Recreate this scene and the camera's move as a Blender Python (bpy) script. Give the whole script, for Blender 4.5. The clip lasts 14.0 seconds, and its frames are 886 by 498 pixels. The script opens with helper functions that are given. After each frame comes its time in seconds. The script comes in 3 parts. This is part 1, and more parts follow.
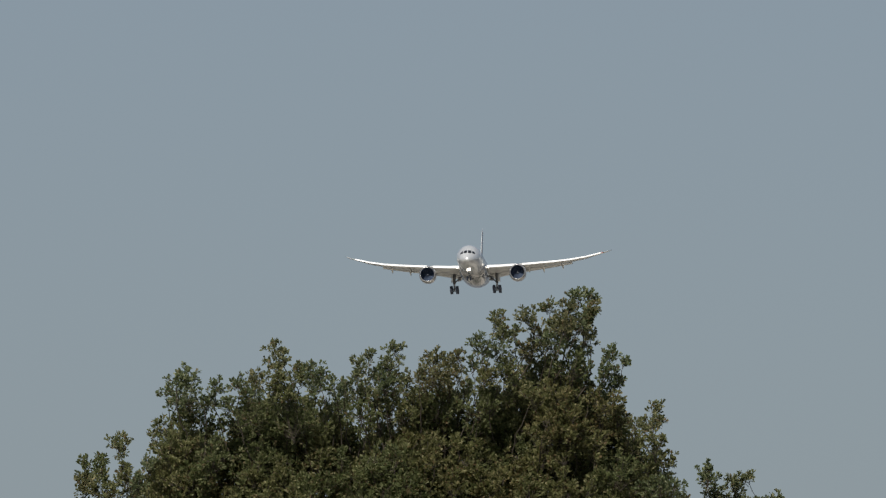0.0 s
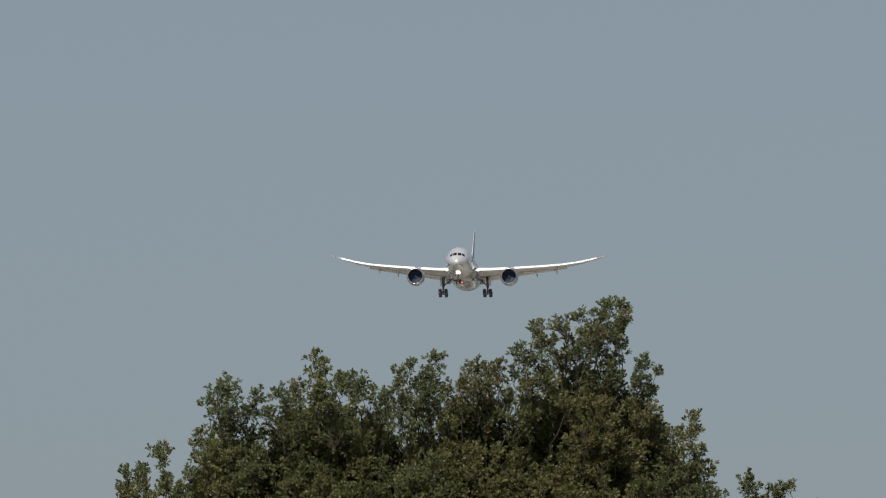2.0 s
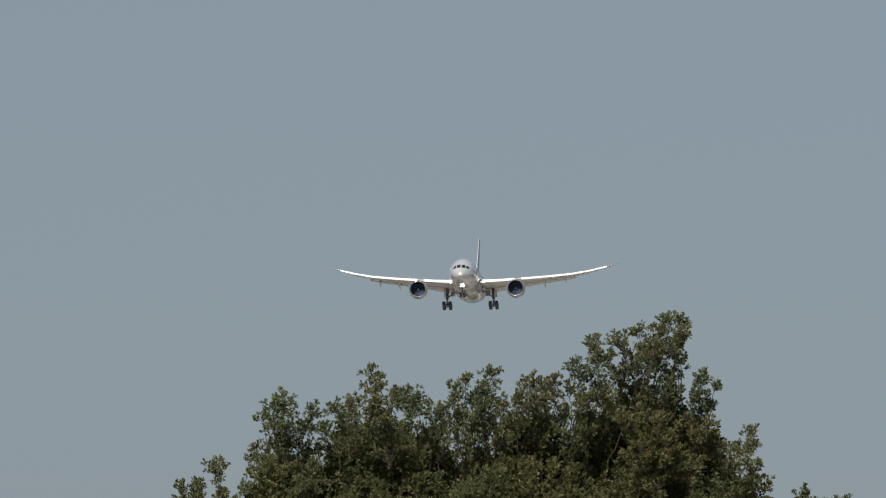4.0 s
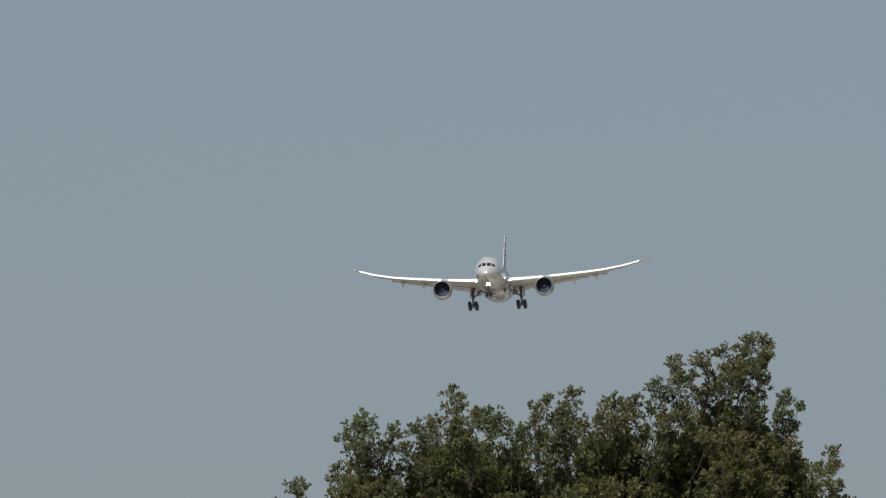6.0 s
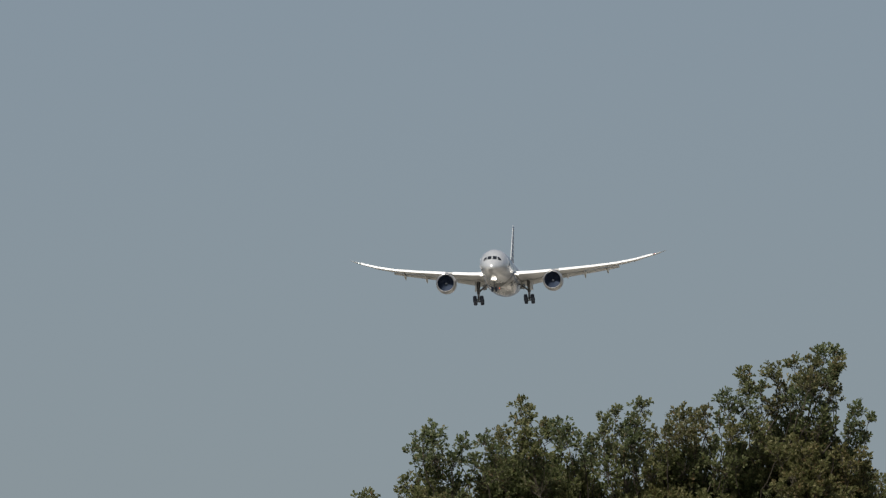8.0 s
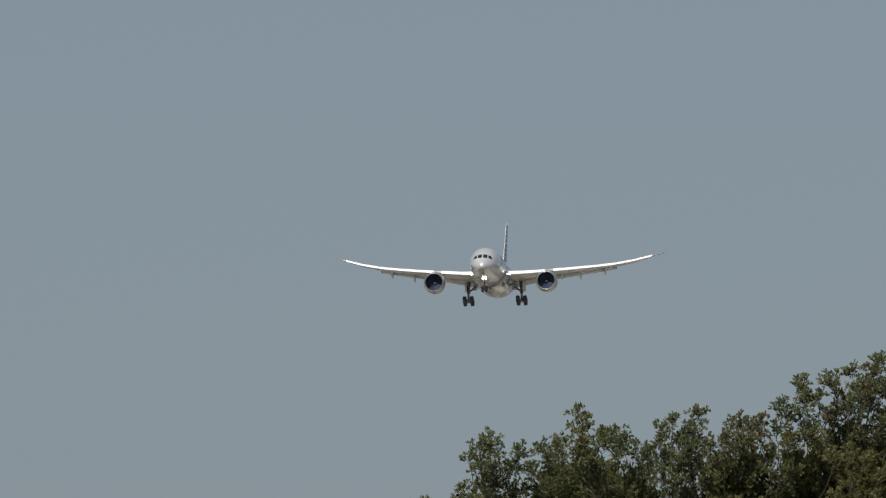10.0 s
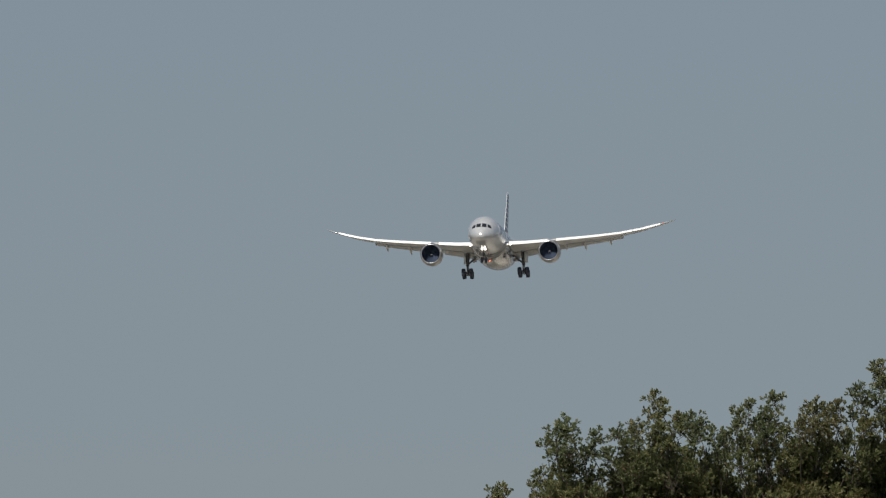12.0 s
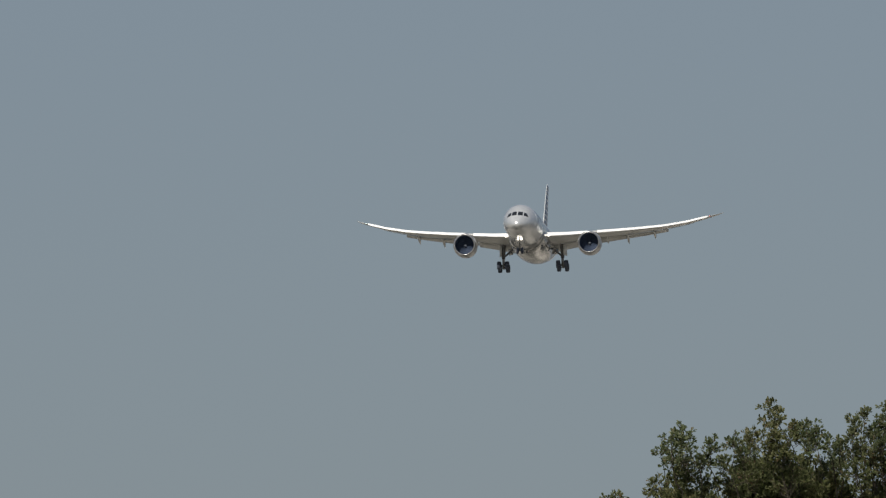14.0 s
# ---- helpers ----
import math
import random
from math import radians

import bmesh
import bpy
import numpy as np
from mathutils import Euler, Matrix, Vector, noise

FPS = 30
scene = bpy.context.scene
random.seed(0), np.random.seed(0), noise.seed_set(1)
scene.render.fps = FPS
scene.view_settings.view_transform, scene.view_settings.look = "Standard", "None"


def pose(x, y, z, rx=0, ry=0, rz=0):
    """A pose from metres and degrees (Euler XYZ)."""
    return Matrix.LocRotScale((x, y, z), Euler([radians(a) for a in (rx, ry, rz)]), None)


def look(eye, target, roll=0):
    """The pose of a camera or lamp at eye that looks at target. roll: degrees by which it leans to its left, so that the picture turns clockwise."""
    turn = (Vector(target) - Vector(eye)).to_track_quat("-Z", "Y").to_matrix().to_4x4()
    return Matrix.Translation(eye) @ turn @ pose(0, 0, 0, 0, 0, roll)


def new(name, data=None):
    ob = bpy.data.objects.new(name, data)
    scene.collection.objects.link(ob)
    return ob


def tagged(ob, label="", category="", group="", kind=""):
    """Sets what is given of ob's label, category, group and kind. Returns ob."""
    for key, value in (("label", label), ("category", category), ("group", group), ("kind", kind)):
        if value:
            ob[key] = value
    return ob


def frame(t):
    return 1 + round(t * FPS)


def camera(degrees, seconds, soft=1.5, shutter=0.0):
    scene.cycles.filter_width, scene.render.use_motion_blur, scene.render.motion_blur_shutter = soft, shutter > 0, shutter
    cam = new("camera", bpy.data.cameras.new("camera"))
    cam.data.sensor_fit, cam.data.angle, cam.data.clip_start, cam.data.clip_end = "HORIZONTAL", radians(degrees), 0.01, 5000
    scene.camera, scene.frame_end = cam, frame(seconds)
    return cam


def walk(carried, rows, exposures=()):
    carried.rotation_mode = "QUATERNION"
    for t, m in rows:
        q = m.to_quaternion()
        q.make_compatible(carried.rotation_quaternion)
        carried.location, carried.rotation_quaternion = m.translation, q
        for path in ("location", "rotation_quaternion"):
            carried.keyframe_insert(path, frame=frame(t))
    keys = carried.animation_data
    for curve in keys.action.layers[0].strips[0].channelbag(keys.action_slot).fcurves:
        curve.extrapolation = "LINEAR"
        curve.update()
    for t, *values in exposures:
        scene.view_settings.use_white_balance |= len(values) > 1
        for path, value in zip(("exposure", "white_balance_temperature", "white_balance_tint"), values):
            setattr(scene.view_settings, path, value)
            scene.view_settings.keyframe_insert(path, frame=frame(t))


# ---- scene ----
# A long telephoto lens on a standing tripod follows an airliner on final approach, over the top of a tree.
EYE = (0.0, 0.0, 1.7)
cam = camera(3.3214, 14.0, soft=1.25)
# seconds, pan to the left, tilt up (degrees)
PAN = [
    (0.0, 4.3282, 3.9774), (0.5, 4.3445, 3.9654), (1.0, 4.3573, 3.9922), (1.5, 4.3997, 4.0035),
    (2.0, 4.4826, 4.012), (2.5, 4.5824, 4.0233), (2.7, 4.619, 4.034), (4.8, 4.791, 4.1125), (5.0, 4.8437, 4.1314), (5.5, 4.9577, 4.1519),
    (6.0, 4.996, 4.1469), (6.5, 4.9854, 4.1476), (7.0, 5.0193, 4.1293), (7.5, 5.1305, 4.1547),
    (8.0, 5.2544, 4.1879), (8.2, 5.2942, 4.1954), (10.3, 5.545, 4.2185), (10.5, 5.6113, 4.2073), (11.0, 5.7301, 4.1586), (11.5, 5.7725, 4.1363),
    (12.0, 5.7545, 4.166), (12.5, 5.7365, 4.1851), (13.0, 5.8724, 4.1999), (13.5, 6.0486, 4.2062),
    (14.0, 6.1887, 4.1978),
]
walk(cam, [(t, pose(*EYE, 90 + tilt, 0, pan)) for t, pan, tilt in PAN], exposures=[(0.0, -0.02), (5.0, -0.01), (8.0, -0.09), (11.0, -0.13), (14.0, -0.2)])

# ---- light ----
SUN_HEIGHT, SUN_SIDE = 44.0, 192.0   # degrees over the horizon; clockwise from the +y axis
world = bpy.data.worlds.new("sky")
scene.world = world
world.use_nodes = True
sky = world.node_tree.nodes.new("ShaderNodeTexSky")
sky.sky_type, sky.sun_disc = "NISHITA", False
sky.sun_elevation, sky.sun_rotation = radians(SUN_HEIGHT), radians(SUN_SIDE)
sky.altitude, sky.air_density, sky.dust_density, sky.ozone_density = 0, 0.9, 1.2, 2.0
back = world.node_tree.nodes["Background"]
back.inputs["Strength"].default_value = 0.06
veil = world.node_tree.nodes.new("ShaderNodeMix")   # summer haze over the whole sky
veil.data_type = "RGBA"
veil.inputs["Factor"].default_value = 0.5
veil.inputs["B"].default_value = (4.25, 4.8, 5.7, 1)
world.node_tree.links.new(sky.outputs["Color"], veil.inputs["A"])
world.node_tree.links.new(veil.outputs["Result"], back.inputs["Color"])
sun_data = bpy.data.lights.new("sun", "SUN")
sun_data.energy, sun_data.angle, sun_data.color = 4.9, radians(0.53), (1.0, 0.95, 0.87)
sun = new("sun", sun_data)
e, a = radians(SUN_HEIGHT), radians(SUN_SIDE)
to_sun = Vector((math.sin(a) * math.cos(e), math.cos(a) * math.cos(e), math.sin(e)))
sun.matrix_world = look(tuple(to_sun * 300), (0, 0, 0))


# ---- materials ----
def shader(name, colour, rough=0.5, metal=0.0, coat=0.0):
    m = bpy.data.materials.new(name)
    m.use_nodes = True
    b = m.node_tree.nodes["Principled BSDF"]
    b.inputs["Base Color"].default_value = (*colour, 1)
    b.inputs["Roughness"].default_value = rough
    b.inputs["Metallic"].default_value = metal
    b.inputs["Coat Weight"].default_value = coat
    b.inputs["Coat Roughness"].default_value = 0.2
    return m, b


def ramp(tree, source, stops):
    r = tree.nodes.new("ShaderNodeValToRGB")
    els = r.color_ramp.elements
    while len(els) < len(stops):
        els.new(0.5)
    for el, (p, c) in zip(els, stops):
        el.position, el.color = p, (*c, 1)
    tree.links.new(source, r.inputs["Fac"])
    return r.outputs["Color"]


def mottled(name, dark, light, scale, rough=0.5, metal=0.0, coat=0.0, bump=0.0, fine=8.0):
    """A surface whose colour drifts between two tones at two scales, with a little relief."""
    m, b = shader(name, light, rough, metal, coat)
    tree = m.node_tree
    co = tree.nodes.new("ShaderNodeTexCoord")
    big, small = tree.nodes.new("ShaderNodeTexNoise"), tree.nodes.new("ShaderNodeTexNoise")
    big.inputs["Scale"].default_value, small.inputs["Scale"].default_value = scale, scale * fine
    big.inputs["Detail"].default_value = small.inputs["Detail"].default_value = 5
    mix = tree.nodes.new("ShaderNodeMath")
    mix.operation = "MULTIPLY_ADD"
    mix.inputs[1].default_value = 0.35
    for n in (big, small):
        tree.links.new(co.outputs["Object"], n.inputs["Vector"])
    tree.links.new(small.outputs["Fac"], mix.inputs[0])
    tree.links.new(big.outputs["Fac"], mix.inputs[2])
    tree.links.new(ramp(tree, mix.outputs[0], [(0.5, dark), (0.85, light)]), b.inputs["Base Color"])
    if bump:
        bp = tree.nodes.new("ShaderNodeBump")
        bp.inputs["Strength"].default_value = bump
        tree.links.new(small.outputs["Fac"], bp.inputs["Height"])
        tree.links.new(bp.outputs["Normal"], b.inputs["Normal"])
    return m


def glowing(name, colour, strength):
    m, b = shader(name, colour, 0.2)
    b.inputs["Emission Color"].default_value = (*colour, 1)
    b.inputs["Emission Strength"].default_value = strength
    return m


def leafy(name, tones, rough=0.5, through_light=0.25):
    """Leaves: one tone a leaf, with a soft gloss and light that shines through."""
    m, b = shader(name, tones[0][1], rough)
    tree = m.node_tree
    geo = tree.nodes.new("ShaderNodeNewGeometry")
    col = ramp(tree, geo.outputs["Random Per Island"], tones)
    info = tree.nodes.new("ShaderNodeObjectInfo")
    tone = ramp(tree, info.outputs["Random"], [(0.0, (0.80, 0.88, 0.76)), (0.35, (1.0, 1.06, 0.98)), (0.62, (1.15, 1.12, 1.02)), (0.78, (1.2, 1.16, 1.04)), (0.9, (1.1, 1.03, 0.92)), (1.0, (1.04, 0.94, 0.82))])
    both = tree.nodes.new("ShaderNodeMix")
    both.data_type, both.blend_type = "RGBA", "MULTIPLY"
    both.inputs["Factor"].default_value = 1.0
    tree.links.new(col, both.inputs["A"])
    tree.links.new(tone, both.inputs["B"])
    col = both.outputs["Result"]
    tree.links.new(col, b.inputs["Base Color"])
    b.inputs["Specular IOR Level"].default_value = 0.25
    thin = tree.nodes.new("ShaderNodeBsdfTranslucent")
    tree.links.new(col, thin.inputs["Color"])
    mix = tree.nodes.new("ShaderNodeMixShader")
    mix.inputs[0].default_value = through_light
    tree.links.new(b.outputs[0], mix.inputs[1])
    tree.links.new(thin.outputs[0], mix.inputs[2])
    tree.links.new(mix.outputs[0], tree.nodes["Material Output"].inputs["Surface"])
    return m


SILVER = mottled("silver_mica_paint", (0.54, 0.55, 0.56), (0.66, 0.67, 0.67), 0.25, 0.27, 0.40, 0.35)
WING_GREY = mottled("grey_wing_paint", (0.48, 0.475, 0.46), (0.58, 0.575, 0.55), 0.4, 0.42, 0.0, 0.2)
# the wide drift of tone paints patchy ground reflections into the belly's grey
FAIRING = mottled("belly_paint_with_reflections", (0.28, 0.278, 0.275), (0.47, 0.467, 0.463), 0.6, 0.14, 0.6, 0.4, bump=0.4, fine=1.6)
BARE = mottled("pale_slat_metal", (0.88, 0.88, 0.86), (0.95, 0.95, 0.93), 0.8, 0.42, 0.08)
LIP = mottled("polished_inlet_lip", (0.38, 0.375, 0.37), (0.48, 0.475, 0.47), 1.0, 0.28, 0.9)
NACELLE = mottled("nacelle_paint", (0.36, 0.36, 0.37), (0.45, 0.45, 0.46), 0.6, 0.35, 0.3, 0.3)
# fan and duct: the blue lift of distant haze is mixed into this colour
DARK_FAN = mottled("haze_tinted_fan_titanium", (0.060, 0.080, 0.124), (0.070, 0.092, 0.140), 2.0, 0.95)
SPINNER = mottled("spinner_grey", (0.10, 0.12, 0.15), (0.15, 0.17, 0.20), 2.0, 0.7)
# black rubber, lightened and blued in its colour to stand for haze
RUBBER = mottled("haze_tinted_tyre_rubber", (0.042, 0.051, 0.072), (0.066, 0.078, 0.104), 3.0, 0.85)
STEEL = mottled("gear_steel", (0.09, 0.09, 0.09), (0.20, 0.20, 0.20), 2.0, 0.5, 0.4)
HUB = mottled("wheel_hub", (0.28, 0.28, 0.28), (0.42, 0.42, 0.42), 4.0, 0.5, 0.3)
DARK_FAN.node_tree.nodes["Principled BSDF"].inputs["Specular IOR Level"].default_value = 0.08
GLASS, _ = shader("tinted_cockpit_glass", (0.015, 0.017, 0.02), 0.12)
NAVY = mottled("navy_paint", (0.02, 0.035, 0.09), (0.03, 0.05, 0.12), 1.0, 0.35, 0.0, 0.3)
RED = mottled("red_paint", (0.30, 0.03, 0.03), (0.42, 0.04, 0.04), 1.0, 0.35, 0.0, 0.3)
WHITE = mottled("white_paint", (0.72, 0.72, 0.72), (0.8, 0.8, 0.8), 1.0, 0.35, 0.0, 0.3)
LAMP = glowing("lit_landing_lamp", (1.0, 0.93, 0.80), 5.0)
NAV_RED = glowing("pale_red_lamp", (0.95, 0.30, 0.27), 0.5)
NAV_BEACON = glowing("lit_beacon_lens", (1.0, 0.13, 0.06), 11.0)
NAV_GREEN = glowing("pale_green_lamp", (0.75, 0.9, 0.85), 0.9)
BARK = mottled("grey_brown_bark", (0.035, 0.028, 0.02), (0.085, 0.07, 0.052), 3.0, 0.9, bump=0.6)
LEAF = leafy("oak_leaf", [(0.0, (0.083, 0.096, 0.040)), (0.45, (0.140, 0.153, 0.067)), (0.78, (0.222, 0.226, 0.114)),
                          (0.9, (0.34, 0.325, 0.19)), (0.95, (0.19, 0.14, 0.08)), (1.0, (0.14, 0.105, 0.06))], 0.55, 0.64)
YOUNG_LEAF = leafy("young_oak_leaf", [(0.0, (0.092, 0.112, 0.057)), (0.45, (0.146, 0.165, 0.084)), (0.8, (0.226, 0.238, 0.138)),
                                      (0.9, (0.38, 0.375, 0.24)), (0.95, (0.24, 0.18, 0.11)), (1.0, (0.17, 0.13, 0.08))], 0.55, 0.64)
GROUND = mottled("dry_fields", (0.12, 0.112, 0.092), (0.38, 0.358, 0.318), 0.012, 0.95, fine=90.0)
tree_nodes = GROUND.node_tree
plots = tree_nodes.nodes.new("ShaderNodeTexVoronoi")
plots.inputs["Scale"].default_value = 0.007
plot_co = tree_nodes.nodes.new("ShaderNodeTexCoord")
tree_nodes.links.new(plot_co.outputs["Object"], plots.inputs["Vector"])
plot_bw = tree_nodes.nodes.new("ShaderNodeRGBToBW")
tree_nodes.links.new(plots.outputs["Color"], plot_bw.inputs[0])
plot_tone = ramp(tree_nodes, plot_bw.outputs[0], [(0.32, (0.13, 0.15, 0.13)), (0.42, (0.45, 0.45, 0.44)), (0.56, (1.0, 0.98, 0.96)), (0.68, (2.0, 1.96, 1.92))])
plot_mix = tree_nodes.nodes.new("ShaderNodeMix")
plot_mix.data_type, plot_mix.blend_type = "RGBA", "MULTIPLY"
plot_mix.inputs["Factor"].default_value = 1.0
bsdf = tree_nodes.nodes["Principled BSDF"]
tree_nodes.links.new(bsdf.inputs["Base Color"].links[0].from_socket, plot_mix.inputs["A"])
tree_nodes.links.new(plot_tone, plot_mix.inputs["B"])
tree_nodes.links.new(plot_mix.outputs["Result"], bsdf.inputs["Base Color"])


# ---- building helpers ----
def part(name, bm, material, parent, label="", smooth=True):
    me = bpy.data.meshes.new(name)
    bmesh.ops.recalc_face_normals(bm, faces=bm.faces)
    bm.to_mesh(me)
    bm.free()
    if smooth:
        me.polygons.foreach_set("use_smooth", [True] * len(me.polygons))
    me.materials.append(material)
    ob = new(name, me)
    ob.parent = parent
    return tagged(ob, label)


def loft(rings, closed=True, caps=True, bm=None):
    """A skin over rings of equally many points."""
    bm = bm or bmesh.new()
    made = [[bm.verts.new(p) for p in r] for r in rings]
    n = len(rings[0])
    for a, b in zip(made, made[1:]):
        for i in range(n if closed else n - 1):
            j = (i + 1) % n
            bm.faces.new((a[i], a[j], b[j], b[i]))
    if caps:
        bm.faces.new(made[0])
        bm.faces.new(made[-1][::-1])
    return bm


def ring(c, u, v, ru, rv=None, n=16):
    rv = rv or ru
    return [Vector(c) + Vector(u) * ru * math.cos(2 * math.pi * i / n) + Vector(v) * rv * math.sin(2 * math.pi * i / n) for i in range(n)]


def tube(points, radii, n=10, bm=None):
    """A round bar through points."""
    pts = [Vector(p) for p in points]
    rings = []
    for i, p in enumerate(pts):
        d = (pts[min(i + 1, len(pts) - 1)] - pts[max(i - 1, 0)]).normalized()
        u = d.orthogonal().normalized()
        if rings:
            u = (last - d * last.dot(d)).normalized()
        last = u
        rings.append(ring(p, u, d.cross(u), radii[i], n=n))
    return loft(rings, bm=bm)


def turned(profile, axis_at, n=32, caps=False, bm=None):
    """Profile rows (y, radius) turned about an axis along y through axis_at (x, z)."""
    x, z = axis_at
    return loft([ring((x, y, z), (1, 0, 0), (0, 0, 1), max(r, 0.002), n=n) for y, r in profile], caps=caps, bm=bm)


def interp(x, xs, ys):
    return float(np.interp(x, xs, ys))


def smooth_table(xs, ys):
    """A curve through the rows of a table (monotone cubic)."""
    xs, ys = np.array(xs, float), np.array(ys, float)
    d = np.diff(ys) / np.diff(xs)
    m = np.concatenate([[d[0]], [(0 if p * q <= 0 else 2 * p * q / (p + q)) for p, q in zip(d, d[1:])], [d[-1]]])

    def value(x):
        i = int(np.clip(np.searchsorted(xs, x) - 1, 0, len(xs) - 2))
        h = xs[i + 1] - xs[i]
        t = min(max((x - xs[i]) / h, 0), 1)
        return float(ys[i] * (1 + 2 * t) * (1 - t) ** 2 + m[i] * h * t * (1 - t) ** 2 + ys[i + 1] * t * t * (3 - 2 * t) - m[i + 1] * h * t * t * (1 - t))
    return value


# ---- the ground ----
bm = bmesh.new()
bmesh.ops.create_grid(bm, x_segments=80, y_segments=80, size=5000)
for v in bm.verts:
    if v.co.length > 300:
        v.co.z = 1.5 * noise.noise(v.co * 0.002) - 0.4
ground = part("ground", bm, GROUND, None)
tagged(ground, "flat dry grassland reaching to the horizon", "ground", kind="structure")

# ---- the airliner: nose towards -y, 25 m ahead of its origin ----
NOSE = 25.0
TOP = smooth_table([0, 0.12, 0.4, 1, 2, 3, 4, 5, 7, 9, 40, 46, 50, 54, 56.7], [-0.82, -0.45, -0.1, 0.45, 1.2, 1.9, 2.45, 2.82, 3.22, 3.34, 3.34, 3.32, 3.22, 2.97, 2.67])
LOW = smooth_table([0, 0.12, 0.4, 1, 2, 3, 5, 8, 10, 37, 42, 46, 50, 54, 56.7], [-0.82, -1.15, -1.4, -1.72, -2.0, -2.2, -2.45, -2.6, -2.62, -2.62, -2.2, -1.25, 0.0, 1.2, 1.95])
HALF = smooth_table([0, 0.12, 0.4, 1, 2, 3, 4, 5, 7, 9, 40, 44, 48, 52, 56.7], [0.0, 0.4, 0.74, 1.2, 1.75, 2.13, 2.4, 2.6, 2.82, 2.9, 2.9, 2.6, 2.0, 1.2, 0.3])


def hull(s, angle):
    """A point of the fuselage's skin, s metres from the nose; angle 0 at the side, 90 at the top."""
    t, l, w = TOP(s), LOW(s), max(HALF(s), 0.01)
    return Vector((w * math.cos(angle), s - NOSE, (t + l) / 2 + (t - l) / 2 * math.sin(angle)))


def hull_at(x, z):
    """The point of the nose's skin that shows at (x, z) from straight ahead."""
    lo, hi = 0.0, 12.0
    for _ in range(40):
        s = (lo + hi) / 2
        t, l, w = TOP(s), LOW(s), max(HALF(s), 0.01)
        if (x / w) ** 2 + ((z - (t + l) / 2) / max((t - l) / 2, 0.01)) ** 2 > 1:
            lo = s
        else:
            hi = s
    return Vector((x, hi - NOSE, z))


plane = tagged(new("airliner"), "silver twin-engine wide-body airliner with landing gear down", "airplane")
plane.empty_display_size = 5

stations = [0.004, 0.03, 0.08, 0.15, 0.28, 0.45, 0.7, 1, 1.4, 1.8, 2.3, 2.8, 3.4, 4, 5, 6, 7, 8, 9.5, 12, 16, 20, 24, 28, 32, 36, 38, 40, 42, 44, 46, 48, 50, 52, 54, 55.5, 56.7]
fuselage = part("fuselage", loft([[hull(s, 2 * math.pi * i / 48) for i in range(48)] for s in stations]), SILVER, plane)


def pane(corners, steps=4, lift=0.025):
    """A flush pane on the nose between four corners (x, z)."""
    bm = bmesh.new()
    grid = []
    for i in range(steps + 1):
        row = []
        for j in range(steps + 1):
            u, v = i / steps, j / steps
            x = (1 - v) * ((1 - u) * corners[0][0] + u * corners[1][0]) + v * ((1 - u) * corners[3][0] + u * corners[2][0])
            z = (1 - v) * ((1 - u) * corners[0][1] + u * corners[1][1]) + v * ((1 - u) * corners[3][1] + u * corners[2][1])
            p = hull_at(x, z)
            out = Vector((p.x, -1.2, p.z)).normalized()
            row.append((p + out * lift, p - out * 0.04))
        grid.append(row)
    f = [[bm.verts.new(q[0]) for q in r] for r in grid]
    for i in range(steps):
        for j in range(steps):
            bm.faces.new((f[i][j], f[i + 1][j], f[i + 1][j + 1], f[i][j + 1]))
    rim = [(i, 0) for i in range(steps)] + [(steps, j) for j in range(steps)] + [(i, steps) for i in range(steps, 0, -1)] + [(0, j) for j in range(steps, 0, -1)]
    low = {k: bm.verts.new(grid[k[0]][k[1]][1]) for k in rim}
    for k, q in zip(rim, rim[1:] + rim[:1]):
        bm.faces.new((f[k[0]][k[1]], f[q[0]][q[1]], low[q], low[k]))
    return bm


for side in (-1, 1):
    part("cockpit_window", pane([(side * 0.10, 0.78), (side * 0.90, 0.75), (side * 0.84, 1.42), (side * 0.12, 1.47)]), GLASS, plane, "dark tinted windscreen pane")
    part("cockpit_window", pane([(side * 1.08, 0.72), (side * 1.74, 0.55), (side * 1.50, 1.10), (side * 1.03, 1.34)]), GLASS, plane, "dark tinted side windscreen pane")


def side_patch(s0, s1, a0, a1, side, lift=0.012, n=4, m=3):
    """A thin plate on the fuselage's flank."""
    rows_out = []
    for i in range(n + 1):
        r = []
        for j in range(m + 1):
            p = hull(s0 + (s1 - s0) * i / n, radians(a0 + (a1 - a0) * j / m))
            p.x *= side
            q = Vector((p.x, 0, p.z)).normalized()
            r.append(p + q * lift)
        rows_out.append(r)
    bm = bmesh.new()
    f = [[bm.verts.new(p) for p in r] for r in rows_out]
    for i in range(n):
        for j in range(m):
            bm.faces.new((f[i][j], f[i + 1][j], f[i + 1][j + 1], f[i][j + 1]))
    back_faces = bmesh.ops.extrude_face_region(bm, geom=bm.faces[:])
    for v in [g for g in back_faces["geom"] if isinstance(g, bmesh.types.BMVert)]:
        v.co -= Vector((v.co.x, 0, v.co.z)).normalized() * (lift + 0.02)
    return bm


